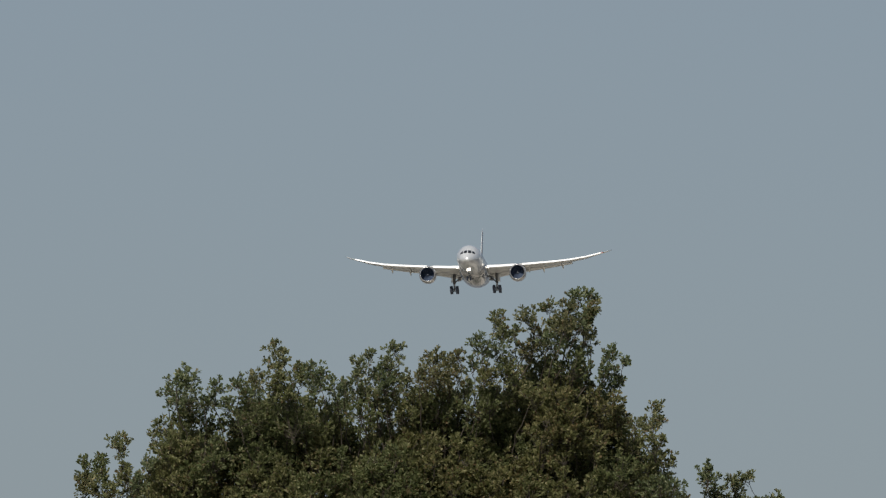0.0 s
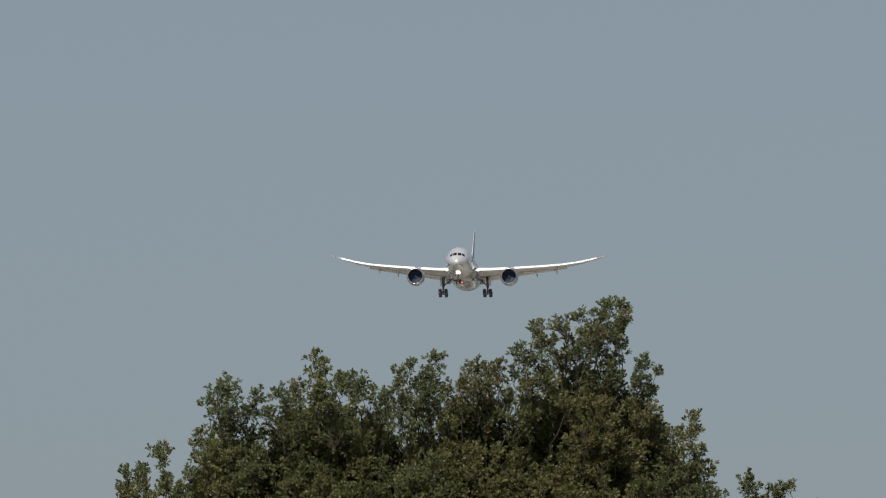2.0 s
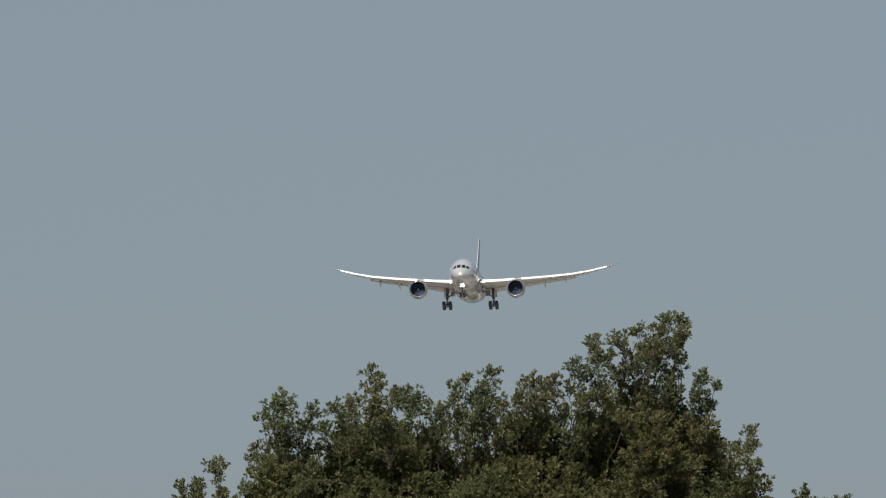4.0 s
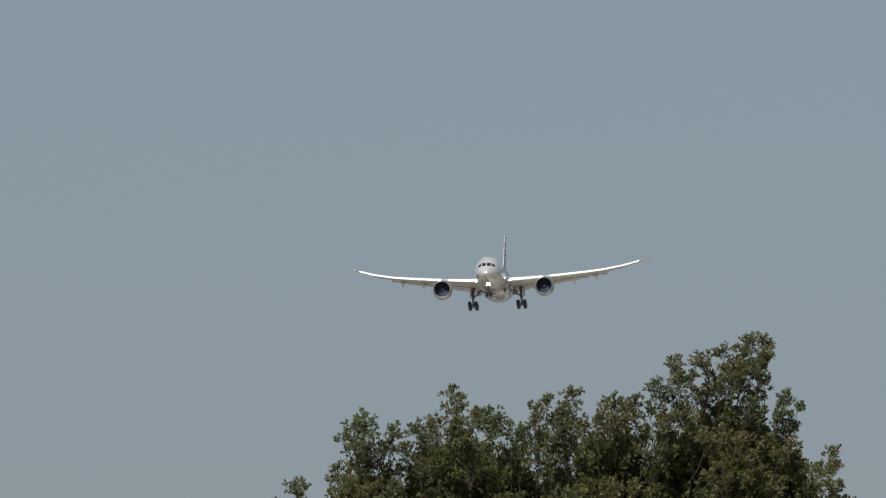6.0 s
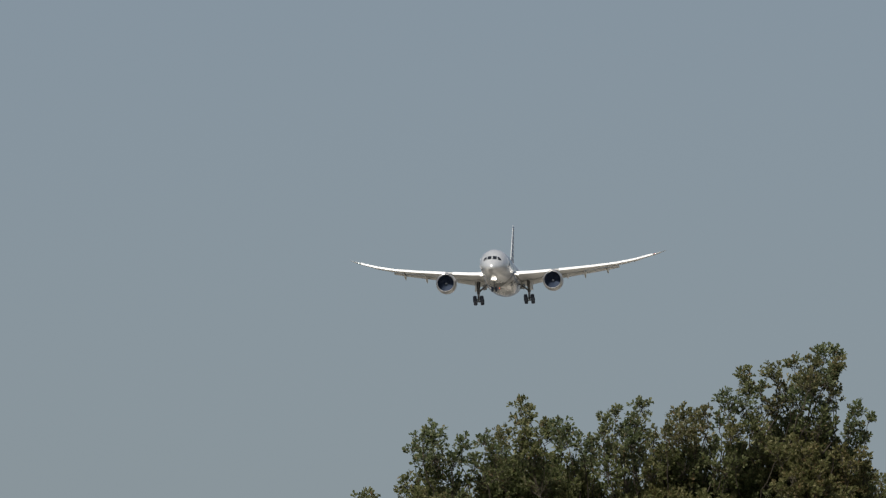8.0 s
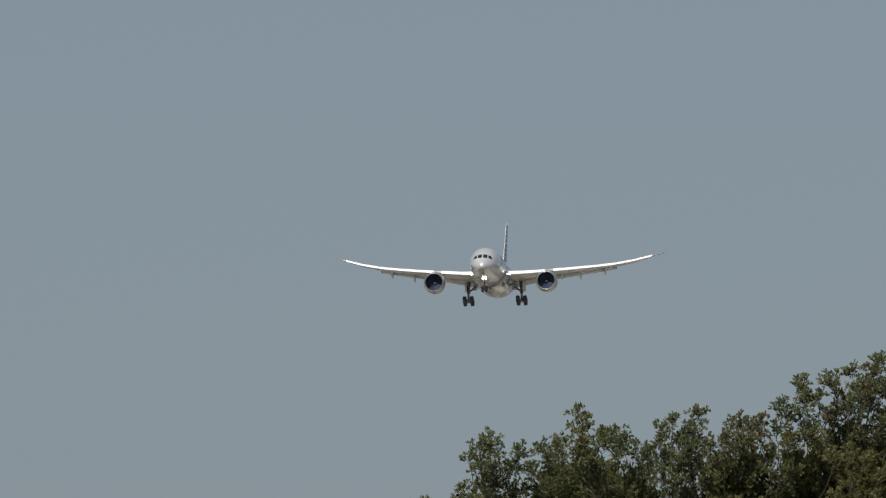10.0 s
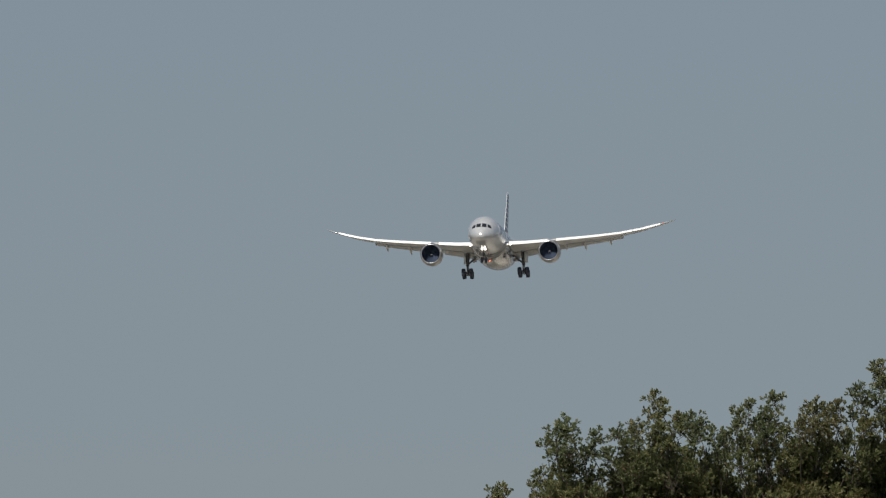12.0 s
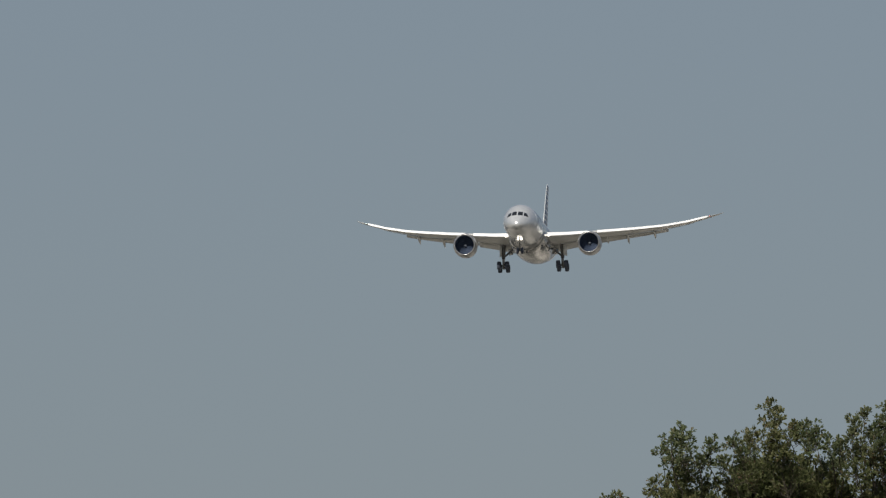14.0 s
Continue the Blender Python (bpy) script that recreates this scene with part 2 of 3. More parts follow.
for side in (-1, 1):
    # cabin windows, doors and the livery's dark bars on the flank
    first = part("cabin_window", side_patch(8.6, 8.88, 8.0, 17.0, side, 0.01, 1, 1), GLASS, plane, smooth=False)
    for k in range(1, 44):
        s = 8.6 + 0.68 * k
        if s > 37 or 17.5 < s < 19.2:
            continue
        o = new("cabin_window", first.data)
        o.parent, o.location = plane, (0, s - 8.6, 0)
    for s in (6.3, 18.0, 30.2, 41.0):
        part("cabin_door", side_patch(s, s + 1.07, -14, 24, side, 0.008, 2, 5), SILVER, plane)
    part("livery_emblem", side_patch(7.6, 8.5, -6, 5.5, side, 0.014, 2, 3), NAVY, plane, "dark blue painted emblem")
    for k in range(6):
        part("livery_bar", side_patch(9.6 + 1.9 * k, 11.0 + 1.9 * k, 26, 42, side, 0.014, 2, 3), NAVY, plane, "navy blue painted bar")

# belly fairing
fair = []
for k in range(17):
    u = k / 16
    s = 15.5 + 21.0 * u
    g = math.sin(math.pi * u) ** 0.55
    r = []
    for i in range(24):
        th = math.pi * (1 + i / 23)
        wide, deep = 2.75 + 0.75 * g, 2.6 + 1.15 * g
        r.append((wide * math.cos(th), s - NOSE, 0.0 - 0.3 * (1 - g) + deep * math.sin(th) * (abs(math.sin(th)) ** -0.15 if abs(math.sin(th)) > 0.05 else 1)))
    fair.append(r)
part("belly_fairing", loft(fair), FAIRING, plane)

# ---- wings ----
SPAN = [2.4, 6.0, 10.0, 14.0, 18.0, 21.5, 25.0, 27.6, 29.0, 30.0, 30.8]
LEAD = [18.9, 21.4, 24.0, 26.6, 29.2, 31.5, 33.8, 35.4, 36.7, 38.0, 39.6]
CHORD = [12.6, 9.6, 7.6, 6.3, 5.2, 4.3, 3.3, 2.5, 1.9, 1.2, 0.35]
RISE = [-0.35, 0.02, 0.55, 1.1, 1.7, 2.3, 3.15, 3.95, 4.45, 4.86, 5.32]
FOIL = [(1.0, 0.0), (0.85, 0.022), (0.65, 0.046), (0.42, 0.062), (0.24, 0.06), (0.12, 0.047), (0.05, 0.031), (0.015, 0.017), (0.0, 0.0),
        (0.015, -0.014), (0.05, -0.026), (0.14, -0.042), (0.3, -0.052), (0.5, -0.046), (0.7, -0.026), (0.88, -0.008)]


def wing_ring(x, side, lo=0.0, hi=1.0, swell=1.0, shift=(0, 0)):
    lead, chord, z = interp(x, SPAN, LEAD), interp(x, SPAN, CHORD), interp(x, SPAN, RISE)
    twist = 0.035 - 0.0012 * x
    pts = []
    for c, h in FOIL:
        c2 = min(max(c, lo), hi)
        pts.append((side * x, lead + chord * c2 - NOSE + shift[0], z - chord * c2 * twist + chord * h * swell + shift[1]))
    return pts


FINE_SPAN = [2.4, 4, 6, 8, 10, 12, 14, 16, 18, 20, 21.5, 23, 25, 26.3, 27.6, 28.3, 29, 29.5, 30.0, 30.4, 30.8]


def slat(x0, x1, side):
    """A drooped leading-edge slat: a curved shell in front of the wing."""
    rings = []
    for k in range(9):
        x = x0 + (x1 - x0) * k / 8
        lead, chord, z = interp(x, SPAN, LEAD), interp(x, SPAN, CHORD), interp(x, SPAN, RISE)
        w, h = 0.28 + 0.048 * chord, 0.18 + 0.025 * chord
        y0, z0 = lead - 0.35 * w - NOSE, z - 0.05 * h
        curve = [(1.0, 0.98), (0.72, 0.86), (0.46, 0.62), (0.26, 0.26), (0.10, -0.14), (0.0, -0.46), (0.08, -0.52), (0.34, -0.2), (0.5, 0.3), (0.75, 0.72)]
        rings.append([(side * x, y0 + w * a, z0 + h * b) for a, b in curve])
    return loft(rings)


def flap(x0, x1, side, size, droop):
    rings = []
    for k in range(7):
        x = x0 + (x1 - x0) * k / 6
        lead, chord, z = interp(x, SPAN, LEAD), interp(x, SPAN, CHORD), interp(x, SPAN, RISE)
        twist = 0.035 - 0.0012 * x
        c = chord * size
        y0, z0 = lead + chord * 0.93 - NOSE, z - chord * 0.93 * twist - 0.10
        ca, sa = math.cos(radians(droop)), math.sin(radians(droop))
        rings.append([(side * x, y0 + c * (a * ca + h * 1.6 * sa), z0 - c * (a * sa - h * 1.6 * ca)) for a, h in FOIL])
    return loft(rings)


def spindle(x, side, length, start, drop):
    """A canoe-shaped flap-track fairing that hangs under the wing."""
    lead, chord, z = interp(x, SPAN, LEAD), interp(x, SPAN, CHORD), interp(x, SPAN, RISE)
    y0 = lead + chord * start - NOSE
    rings = []
    for k in range(13):
        u = k / 12
        r = 0.30 * math.sin(math.pi * min(u * 1.0 + 0.02, 0.985)) ** 0.7
        rings.append(ring((side * x, y0 + length * u, z - chord * start * 0.03 - 0.22 - drop * u ** 1.6), (1, 0, 0), (0, 0, 1), r * 0.75, r * 1.15, n=12))
    return loft(rings)


for side in (-1, 1):
    wing = part("wing", loft([wing_ring(x, side) for x in FINE_SPAN]), WING_GREY, plane, "grey flexed swept wing with slats and flaps out")
    for x0, x1 in ((3.15, 9.55), (11.0, 15.33), (15.35, 19.53), (19.55, 23.73), (23.75, 28.4)):
        part("slat", slat(x0, x1, side), BARE, wing, "bright pale leading-edge slat", False)
    part("flap", flap(3.3, 9.3, side, 0.18, 29), WING_GREY, wing)
    part("flap", flap(11.0, 21.9, side, 0.23, 21), WING_GREY, wing)
    part("flaperon", flap(9.4, 10.9, side, 0.18, 18), WING_GREY, wing)
    part("aileron", flap(22.1, 26.0, side, 0.08, -3), WING_GREY, wing)
    for x, length, start, drop in ((12.1, 3.9, 0.62, 0.75), (15.4, 4.0, 0.62, 1.15), (19.7, 3.5, 0.62, 0.95)):
        part("flap_fairing", spindle(x, side, length, start, drop), WING_GREY, wing)
    bm = bmesh.new()
    bmesh.ops.create_uvsphere(bm, u_segments=10, v_segments=6, radius=0.07, matrix=Matrix.Translation((side * 28.75, 36.35 - NOSE, 4.38)) @ Matrix.Diagonal((1.8, 1.5, 0.8, 1)))
    part("navigation_light", bm, NAV_RED if side > 0 else NAV_GREEN, wing, "pale red wing-tip light" if side > 0 else "pale green wing-tip light")
    bm = bmesh.new()
    bmesh.ops.create_uvsphere(bm, u_segments=12, v_segments=8, radius=0.19, matrix=Matrix.Translation((side * 3.5, 18.3 - NOSE, -0.52)))
    part("landing_light", bm, LAMP, wing, "lit white wing-root landing lamp")

    # engine: nacelle, inlet lip, fan with blades, spinner, core and pylon
    ex, ez, front = side * 10.33, -1.98, 16.8 - NOSE
    engine = part("engine", turned([(front + 0.35, 1.86), (front + 0.8, 1.93), (front + 1.6, 1.97), (front + 2.6, 1.95), (front + 3.6, 1.82), (front + 4.6, 1.62), (front + 4.62, 1.52), (front + 3.6, 1.55)], (ex, ez)), NACELLE, plane, "big high-bypass turbofan engine")
    part("inlet_lip", turned([(front + 0.42, 1.88), (front + 0.2, 1.83), (front + 0.05, 1.74), (front, 1.66), (front + 0.04, 1.60), (front + 0.12, 1.56), (front + 0.24, 1.53)], (ex, ez)), LIP, engine, "polished metal inlet ring")
    part("inlet_duct", turned([(front + 0.24, 1.53), (front + 0.9, 1.50), (front + 1.5, 1.51), (front + 2.5, 1.52), (front + 2.52, 0.05)], (ex, ez)), DARK_FAN, engine)
    bm = bmesh.new()
    for k in range(18):
        th = 2 * math.pi * k / 18
        pts = []
        for rr, sw, tw in ((0.32, 0.0, 0.35), (0.7, 0.05, 0.62), (1.1, 0.02, 0.85), (1.48, -0.1, 1.05)):
            for w in (-0.5, 0.5):
                wid = 0.36 + 0.32 * rr
                an = th + (sw + w * wid * math.sin(tw)) / max(rr, 0.3)
                pts.append(bm.verts.new((ex + rr * math.cos(an), front + 1.95 + w * wid * math.cos(tw) * 0.6, ez + rr * math.sin(an))))
        for q in range(3):
            bm.faces.new((pts[2 * q], pts[2 * q + 1], pts[2 * q + 3], pts[2 * q + 2]))
    part("fan", bm, DARK_FAN, engine, "dark curved fan blades", False)
    part("spinner", turned([(front + 1.4, 0.01), (front + 1.45, 0.08), (front + 1.57, 0.16), (front + 1.8, 0.24), (front + 1.95, 0.28)], (ex, ez), 20), SPINNER, engine, "small pale spinner cone")
    part("core_nozzle", turned([(front + 3.8, 1.05), (front + 4.8, 0.98), (front + 5.8, 0.72), (front + 5.85, 0.55), (front + 6.6, 0.3), (front + 7.2, 0.02)], (ex, ez), 24), STEEL, engine)
    rings = []
    for y0, lo, hi, w in ((front + 1.3, 1.75, 1.9, 0.05), (front + 2.4, 1.7, 2.22, 0.22), (front + 4.6, 1.4, 2.45, 0.28), (front + 7.0, 1.1, 2.1, 0.26), (front + 10.5, 1.6, 1.9, 0.08)):
        rings.append([(ex - w, y0, ez + lo), (ex + w, y0, ez + lo), (ex + w, y0, ez + hi - w * 0.5), (ex, y0, ez + hi), (ex - w, y0, ez + hi - w * 0.5)])
    part("pylon", loft(rings), NACELLE, engine)

    # tailplane
    rings = []
    for x, lead, chord, z in ((0.6, 47.8, 6.6, 1.9), (3.0, 49.4, 5.2, 2.2), (6.5, 51.9, 3.6, 2.65), (9.2, 53.8, 2.3, 3.0), (9.8, 54.6, 1.3, 3.05)):
        rings.append([(side * x, lead + chord * c - NOSE, z + chord * h * 0.8) for c, h in FOIL])
    part("tailplane", loft(rings), WING_GREY, plane)

# tail fin with its painted stripes
FIN_Z, FIN_L, FIN_C = [2.5, 3.9, 6.3, 9.4, 11.9, 12.6], [42.6, 44.6, 46.9, 49.8, 52.1, 53.4], [10.2, 8.0, 6.5, 4.9, 3.7, 2.3]


def fin_ring(z, swell=1.0, lo=0.0):
    lead, chord = interp(z, FIN_Z, FIN_L), interp(z, FIN_Z, FIN_C)
    return [(chord * h * swell * 0.30, lead + chord * max(c, lo) - NOSE, z) for c, h in [(c, 0.5 * (h + abs(h)) if i < 9 else h * 1.19) for i, (c, h) in enumerate(FOIL)]]


fin = part("tail_fin", loft([fin_ring(z) for z in (2.5, 3.2, 3.9, 5, 6.3, 7.8, 9.4, 10.6, 11.9, 12.3, 12.6)]), WHITE, plane, "tall tail fin with painted navy and red stripes")
part("fin_edge", loft([[(x * 1.05, y - 0.02, z) for x, y, z in [p for i, p in enumerate(fin_ring(z)) if 5 <= i <= 11]] for z in (3.9, 6.3, 9.4, 11.9, 12.3)], caps=False), BARE, fin, "bright metal leading edge")
for k in range(9):
    z0 = 4.1 + 0.93 * k
    rings = []
    for z in (z0, z0 + 0.34, z0 + 0.68):
        rings.append([(x * 1.04 + (0.012 if x > 0 else -0.012 if x < 0 else 0), y + 0.01, z) for x, y, z in fin_ring(z, lo=0.12)])
    part("stripe", loft(rings), NAVY if k > 1 or k % 2 else RED, fin, "painted stripe")


# ---- landing gear ----
def wheel(name, centre, radius, width, parent):
    """A tyre with rounded shoulders and a hub, its axle along x."""
    x, y, z = centre
    w = width / 2
    prof = [(-w * 0.55, radius * 0.52), (-w * 0.92, radius * 0.66), (-w, radius * 0.82), (-w * 0.8, radius * 0.95), (-w * 0.4, radius), (w * 0.4, radius), (w * 0.8, radius * 0.95), (w, radius * 0.82), (w * 0.92, radius * 0.66), (w * 0.55, radius * 0.52)]
    t = part(name, loft([ring((x + a, y, z), (0, 1, 0), (0, 0, 1), r, n=24) for a, r in prof], caps=False), RUBBER, parent, "black rubber tyre")
    part("hub", loft([ring((x + a, y, z), (0, 1, 0), (0, 0, 1), r, n=16) for a, r in ((-w * 0.6, 0.02), (-w * 0.62, radius * 0.25), (-w * 0.5, radius * 0.54), (w * 0.5, radius * 0.54), (w * 0.62, radius * 0.25), (w * 0.6, 0.02))], caps=False), HUB, t, "grey metal wheel hub")
    return t


for side in (-1, 1):
    gx, gy, gz = side * 4.92, 27.7 - NOSE, -4.52
    gear = part("main_gear", tube([(gx - side * 0.1, gy - 0.1, -0.9), (gx, gy, -2.4), (gx, gy, -3.2)], [0.36, 0.32, 0.30], 14), STEEL, plane, "four-wheel main landing gear leg, lowered")
    part("piston", tube([(gx, gy, -3.15), (gx, gy, gz + 0.1)], [0.22, 0.22], 12), HUB, gear, "bright oleo piston")
    part("side_brace", tube([(gx - side * 0.05, gy, -2.9), (gx - side * 1.3, gy - 0.2, -1.9), (gx - side * 2.3, gy - 0.3, -1.2)], [0.15, 0.17, 0.15]), STEEL, gear)
    part("drag_brace", tube([(gx, gy, -2.7), (gx - side * 0.2, gy - 1.9, -1.0)], [0.10, 0.11]), STEEL, gear)
    part("torque_link", tube([(gx, gy + 0.28, -3.0), (gx, gy + 0.62, -3.6), (gx, gy + 0.2, -4.2)], [0.07, 0.08, 0.07]), STEEL, gear)
    tilt = 0.20
    part("bogie_beam", tube([(gx, gy - 0.85, gz + tilt), (gx, gy, gz), (gx, gy + 0.85, gz - tilt)], [0.14, 0.2, 0.14]), STEEL, gear)
    for fore in (-1, 1):
        yy, zz = gy + fore * 0.74, gz - fore * tilt * 0.9
        part("axle", tube([(gx - 0.75, yy, zz), (gx + 0.75, yy, zz)], [0.09, 0.09]), STEEL, gear)
        for out in (-1, 1):
            wheel("tyre", (gx + out * 0.66, yy, zz), 0.69, 0.66, gear)
    rings = [[(gx + side * (0.22 + 0.42 * a), gy - 0.85 + 1.5 * a, -0.9 - 1.9 * b) for a in (0.0, 1.0)] + [(gx + side * (0.30 + 0.42 * a), gy - 0.85 + 1.5 * a, -0.9 - 1.9 * b) for a in (1.0, 0.0)] for b in (0, 0.5, 1)]
    part("gear_door", loft(rings), WING_GREY, gear, "grey leg door")
    # inner door beside the leg, its lower edge slanting inboard
    rings = [[(gx - side * (1.45 - 0.75 * a + 0.2 * b), gy - 0.9 + 1.4 * a, -1.5 - 1.05 * b) for a in (0.0, 1.0)] + [(gx - side * (1.53 - 0.75 * a + 0.2 * b), gy - 0.9 + 1.4 * a, -1.5 - 1.05 * b) for a in (1.0, 0.0)] for b in (0, 0.5, 1)]
    part("gear_door", loft(rings), FAIRING, gear, "small inner gear door")

ny, nz = 5.6 - NOSE, -4.58
nose_gear = part("nose_gear", tube([(0, ny + 0.15, -2.5), (0, ny + 0.05, -3.3), (0, ny, nz)], [0.15, 0.14, 0.09], 12), STEEL, plane, "twin-wheel nose landing gear leg, lowered")
part("axle", tube([(-0.5, ny, nz), (0.5, ny, nz)], [0.07, 0.07]), STEEL, nose_gear)
part("drag_strut", tube([(0, ny, -3.3), (0, ny - 1.0, -2.55)], [0.07, 0.08]), STEEL, nose_gear)
for side in (-1, 1):
    wheel("tyre", (side * 0.37, ny, nz), 0.53, 0.40, nose_gear)
    for dx, dz, r in ((0.25, -2.66, 0.2),):
        bm = turned([(ny - 0.32, 0.01), (ny - 0.30, r * 0.7), (ny - 0.24, r), (ny - 0.1, r * 0.95), (ny, r * 0.4)], (side * dx, dz), 16)
        part("landing_light", bm, LAMP, nose_gear, "lit white taxi lamp on the nose leg")
    rings = [[(side * (0.55 + 0.35 * b), ny - 1.1 + 2.0 * a, -2.62 - 0.75 * b) for a in (0.0, 1.0)] + [(side * (0.61 + 0.35 * b), ny - 1.1 + 2.0 * a, -2.62 - 0.75 * b) for a in (1.0, 0.0)] for b in (0, 0.5, 1)]
    part("gear_door", loft(rings), FAIRING, nose_gear)


# red anti-collision beacon under the belly: an added drum turns one lit lens to flash
beacon_head = part("beacon", loft([ring((0, 0, z), (1, 0, 0), (0, 1, 0), r, n=20) for z, r in ((0.22, 0.13), (0.0, 0.13), (-0.1, 0.12), (-0.15, 0.05))]), STEEL, plane, "dark drum, added to turn the beacon lens in and out of sight")
lens = []
for z, r in ((0.0, 0.135), (-0.05, 0.15), (-0.11, 0.135)):
    lens.append([(r * math.sin(radians(q)), -r * math.cos(radians(q)), z) for q in (-22, -11, 0, 11, 22)] + [(0.08 * math.sin(radians(q)), -0.08 * math.cos(radians(q)), z) for q in (22, 0, -22)])
part("lens", loft(lens), NAV_BEACON, beacon_head, "lit red beacon lens")
for q in (-30, 30):   # added plates beside the lens, which hide it between flashes
    a, c = math.sin(radians(q)), -math.cos(radians(q))
    plate = [[(a * r - c * w, c * r + a * w, z) for r, w in ((0.11, -0.008), (0.31, -0.008), (0.31, 0.008), (0.11, 0.008))] for z in (0.03, -0.15)]
    part("flash_blocker", loft(plate), STEEL, beacon_head, smooth=False)

# white anti-collision strobes at the wing tips; added turning drums and plates time the flash
STROBE = glowing("lit_strobe_lens", (1.0, 0.98, 0.94), 9.0)
strobes = []
for side in (-1, 1):
    head = part("strobe_light", loft([ring((0, 0, z), (1, 0, 0), (0, 1, 0), r, n=16) for z, r in ((0.06, 0.03), (0.04, 0.07), (-0.05, 0.07), (-0.07, 0.03))]), STEEL, plane, "small dark drum, added to turn the strobe lens in and out of sight")
    lens = [[(r * math.sin(radians(q)), -r * math.cos(radians(q)), z) for q in (-32, -16, 0, 16, 32)] + [(0.05 * math.sin(radians(q)), -0.05 * math.cos(radians(q)), z) for q in (32, 0, -32)] for z, r in ((0.045, 0.09), (0.0, 0.10), (-0.045, 0.09))]
    part("lens", loft(lens), STROBE, head, "lit white strobe lens")
    # plates added to block the strobe's light between flashes
    for q in (-40, 40):
        a, c = math.sin(radians(q)), -math.cos(radians(q))
        part("flash_blocker", loft([[(a * r - c * w, c * r + a * w, z) for r, w in ((0.05, -0.006), (0.2, -0.006), (0.2, 0.006), (0.05, 0.006))] for z in (0.07, -0.07)]), STEEL, head, smooth=False)
    strobes.append((side, head))

# ---- trees ----
LEAF_SHAPE = np.array([(0, 0, 0), (-0.13, 0.38, 0.05), (-0.22, 0.78, 0.06), (0, 1, -0.03), (0.22, 0.78, 0.06), (0.13, 0.38, 0.05)])


def leaf_mesh(name, where, along, size, rng, sunward=0.2, leaf=None):
    """Many small folded leaves in one mesh: bases, directions and lengths; young shoots turn their faces to the sun."""
    n = len(where)
    along = along / np.linalg.norm(along, axis=1)[:, None]
    side = np.cross(along, rng.normal(size=(n, 3)) + np.array(to_sun) * 1.6 * sunward)
    side /= np.linalg.norm(side, axis=1)[:, None]
    up = np.cross(side, along)
    wide = rng.uniform(0.65, 1.25, n)[:, None]
    co = np.empty((n, 6, 3))
    for k, (a, b, c) in enumerate(LEAF_SHAPE):
        co[:, k] = where + size[:, None] * (side * a * wide + along * b + up * c)
    base = np.arange(n)[:, None] * 6
    faces = np.concatenate([base + np.array([[0, 3, 2, 1]]), base + np.array([[0, 5, 4, 3]])], axis=1).reshape(-1)
    me = bpy.data.meshes.new(name)
    me.vertices.add(n * 6)
    me.vertices.foreach_set("co", co.reshape(-1))
    me.loops.add(n * 8)
    me.loops.foreach_set("vertex_index", faces)
    me.polygons.add(n * 2)
    me.polygons.foreach_set("loop_start", np.arange(n * 2) * 4)
    me.update(calc_edges=True)
    me.materials.append(leaf or LEAF)
    return me


def lobe(centre, rx, rz, rng, leaf=0.036, dense=1.0, loose=0.0):
    """One leafy lobe: shoots that fan out of its foot, side twigs along them, leaves along the twigs and in a rosette at each end."""
    c = np.array(centre, float)
    radii = np.array((rx, 0.55 * (rx + rz), rz))
    foot = c - np.array((0, 0, rz * 0.95))
    twigs, where, along = [], [], []
    up = np.array((0, 0, 1.0))
    for k in range(max(3, int((2.0 + 27 * (rx + rz) + 120 * rx * rz) * dense))):
        d = rng.normal(size=3) + up * 0.45
        d /= np.linalg.norm(d)
        r = rng.uniform(0.8, 1.1 + loose) if k % 3 else rng.uniform(0.45, 0.9)
        r *= 1.0 + 0.3 * noise.noise(Vector(d * 2.2 + c * 3))
        end = c + d * r * radii
        start = foot + (c - foot) * rng.uniform(0, 1.0) + rng.normal(size=3) * 0.01
        way = end - start
        length = np.linalg.norm(way) + 1e-6
        way /= length
        bend = (start + end) / 2 + (d * (1, 1, 0) - up * 0.4) * 0.12 * length
        twigs.append((start, bend, end, 0.0028))
        n = max(2, int(length * 0.75 / 0.028))
        for u in np.append(np.linspace(0.28, 0.95, n) + rng.uniform(-0.03, 0.03, n), 1.0):
            p = (1 - u) ** 2 * start + 2 * u * (1 - u) * bend + u * u * end
            if u < 1.0:
                out = np.cross(way, rng.normal(size=3))
                out = out / np.linalg.norm(out) * 0.9 + way * 0.75 + up * 0.3
                reach = rng.uniform(0.025, 0.06)
            else:
                out, reach = way + up * 0.2, rng.uniform(0.012, 0.03)
            out /= np.linalg.norm(out)
            twigs.append((p, p + out * reach * 0.5, p + out * reach, 0.0016))
            m = 2 + int(reach / 0.016)
            at = np.concatenate([rng.uniform(0.25, 1, m), np.ones(4)])[:, None]
            where.append(p + out * reach * at + rng.normal(size=(m + 4, 3)) * 0.003)
            along.append(out * 0.85 + rng.normal(size=(m + 4, 3)) * 0.48 + up * 0.15)
    where, along = np.concatenate(where), np.concatenate(along)
    return twigs, where, along, rng.uniform(0.65, 1.25, len(where)) * leaf


def limb_path(root, tip, rng, bow=0.12):
    root, tip = np.array(root, float), np.array(tip, float)
    pts = []
    sway = rng.normal(size=3) * bow
    for k in range(9):
        u = k / 8
        flat = u ** 1.35
        p = root + (tip - root) * np.array((flat, flat, u)) + sway * math.sin(math.pi * u) * (1, 1, 0.2) + rng.normal(size=3) * 0.012
        pts.append(p)
    pts[-1] = tip
    return pts


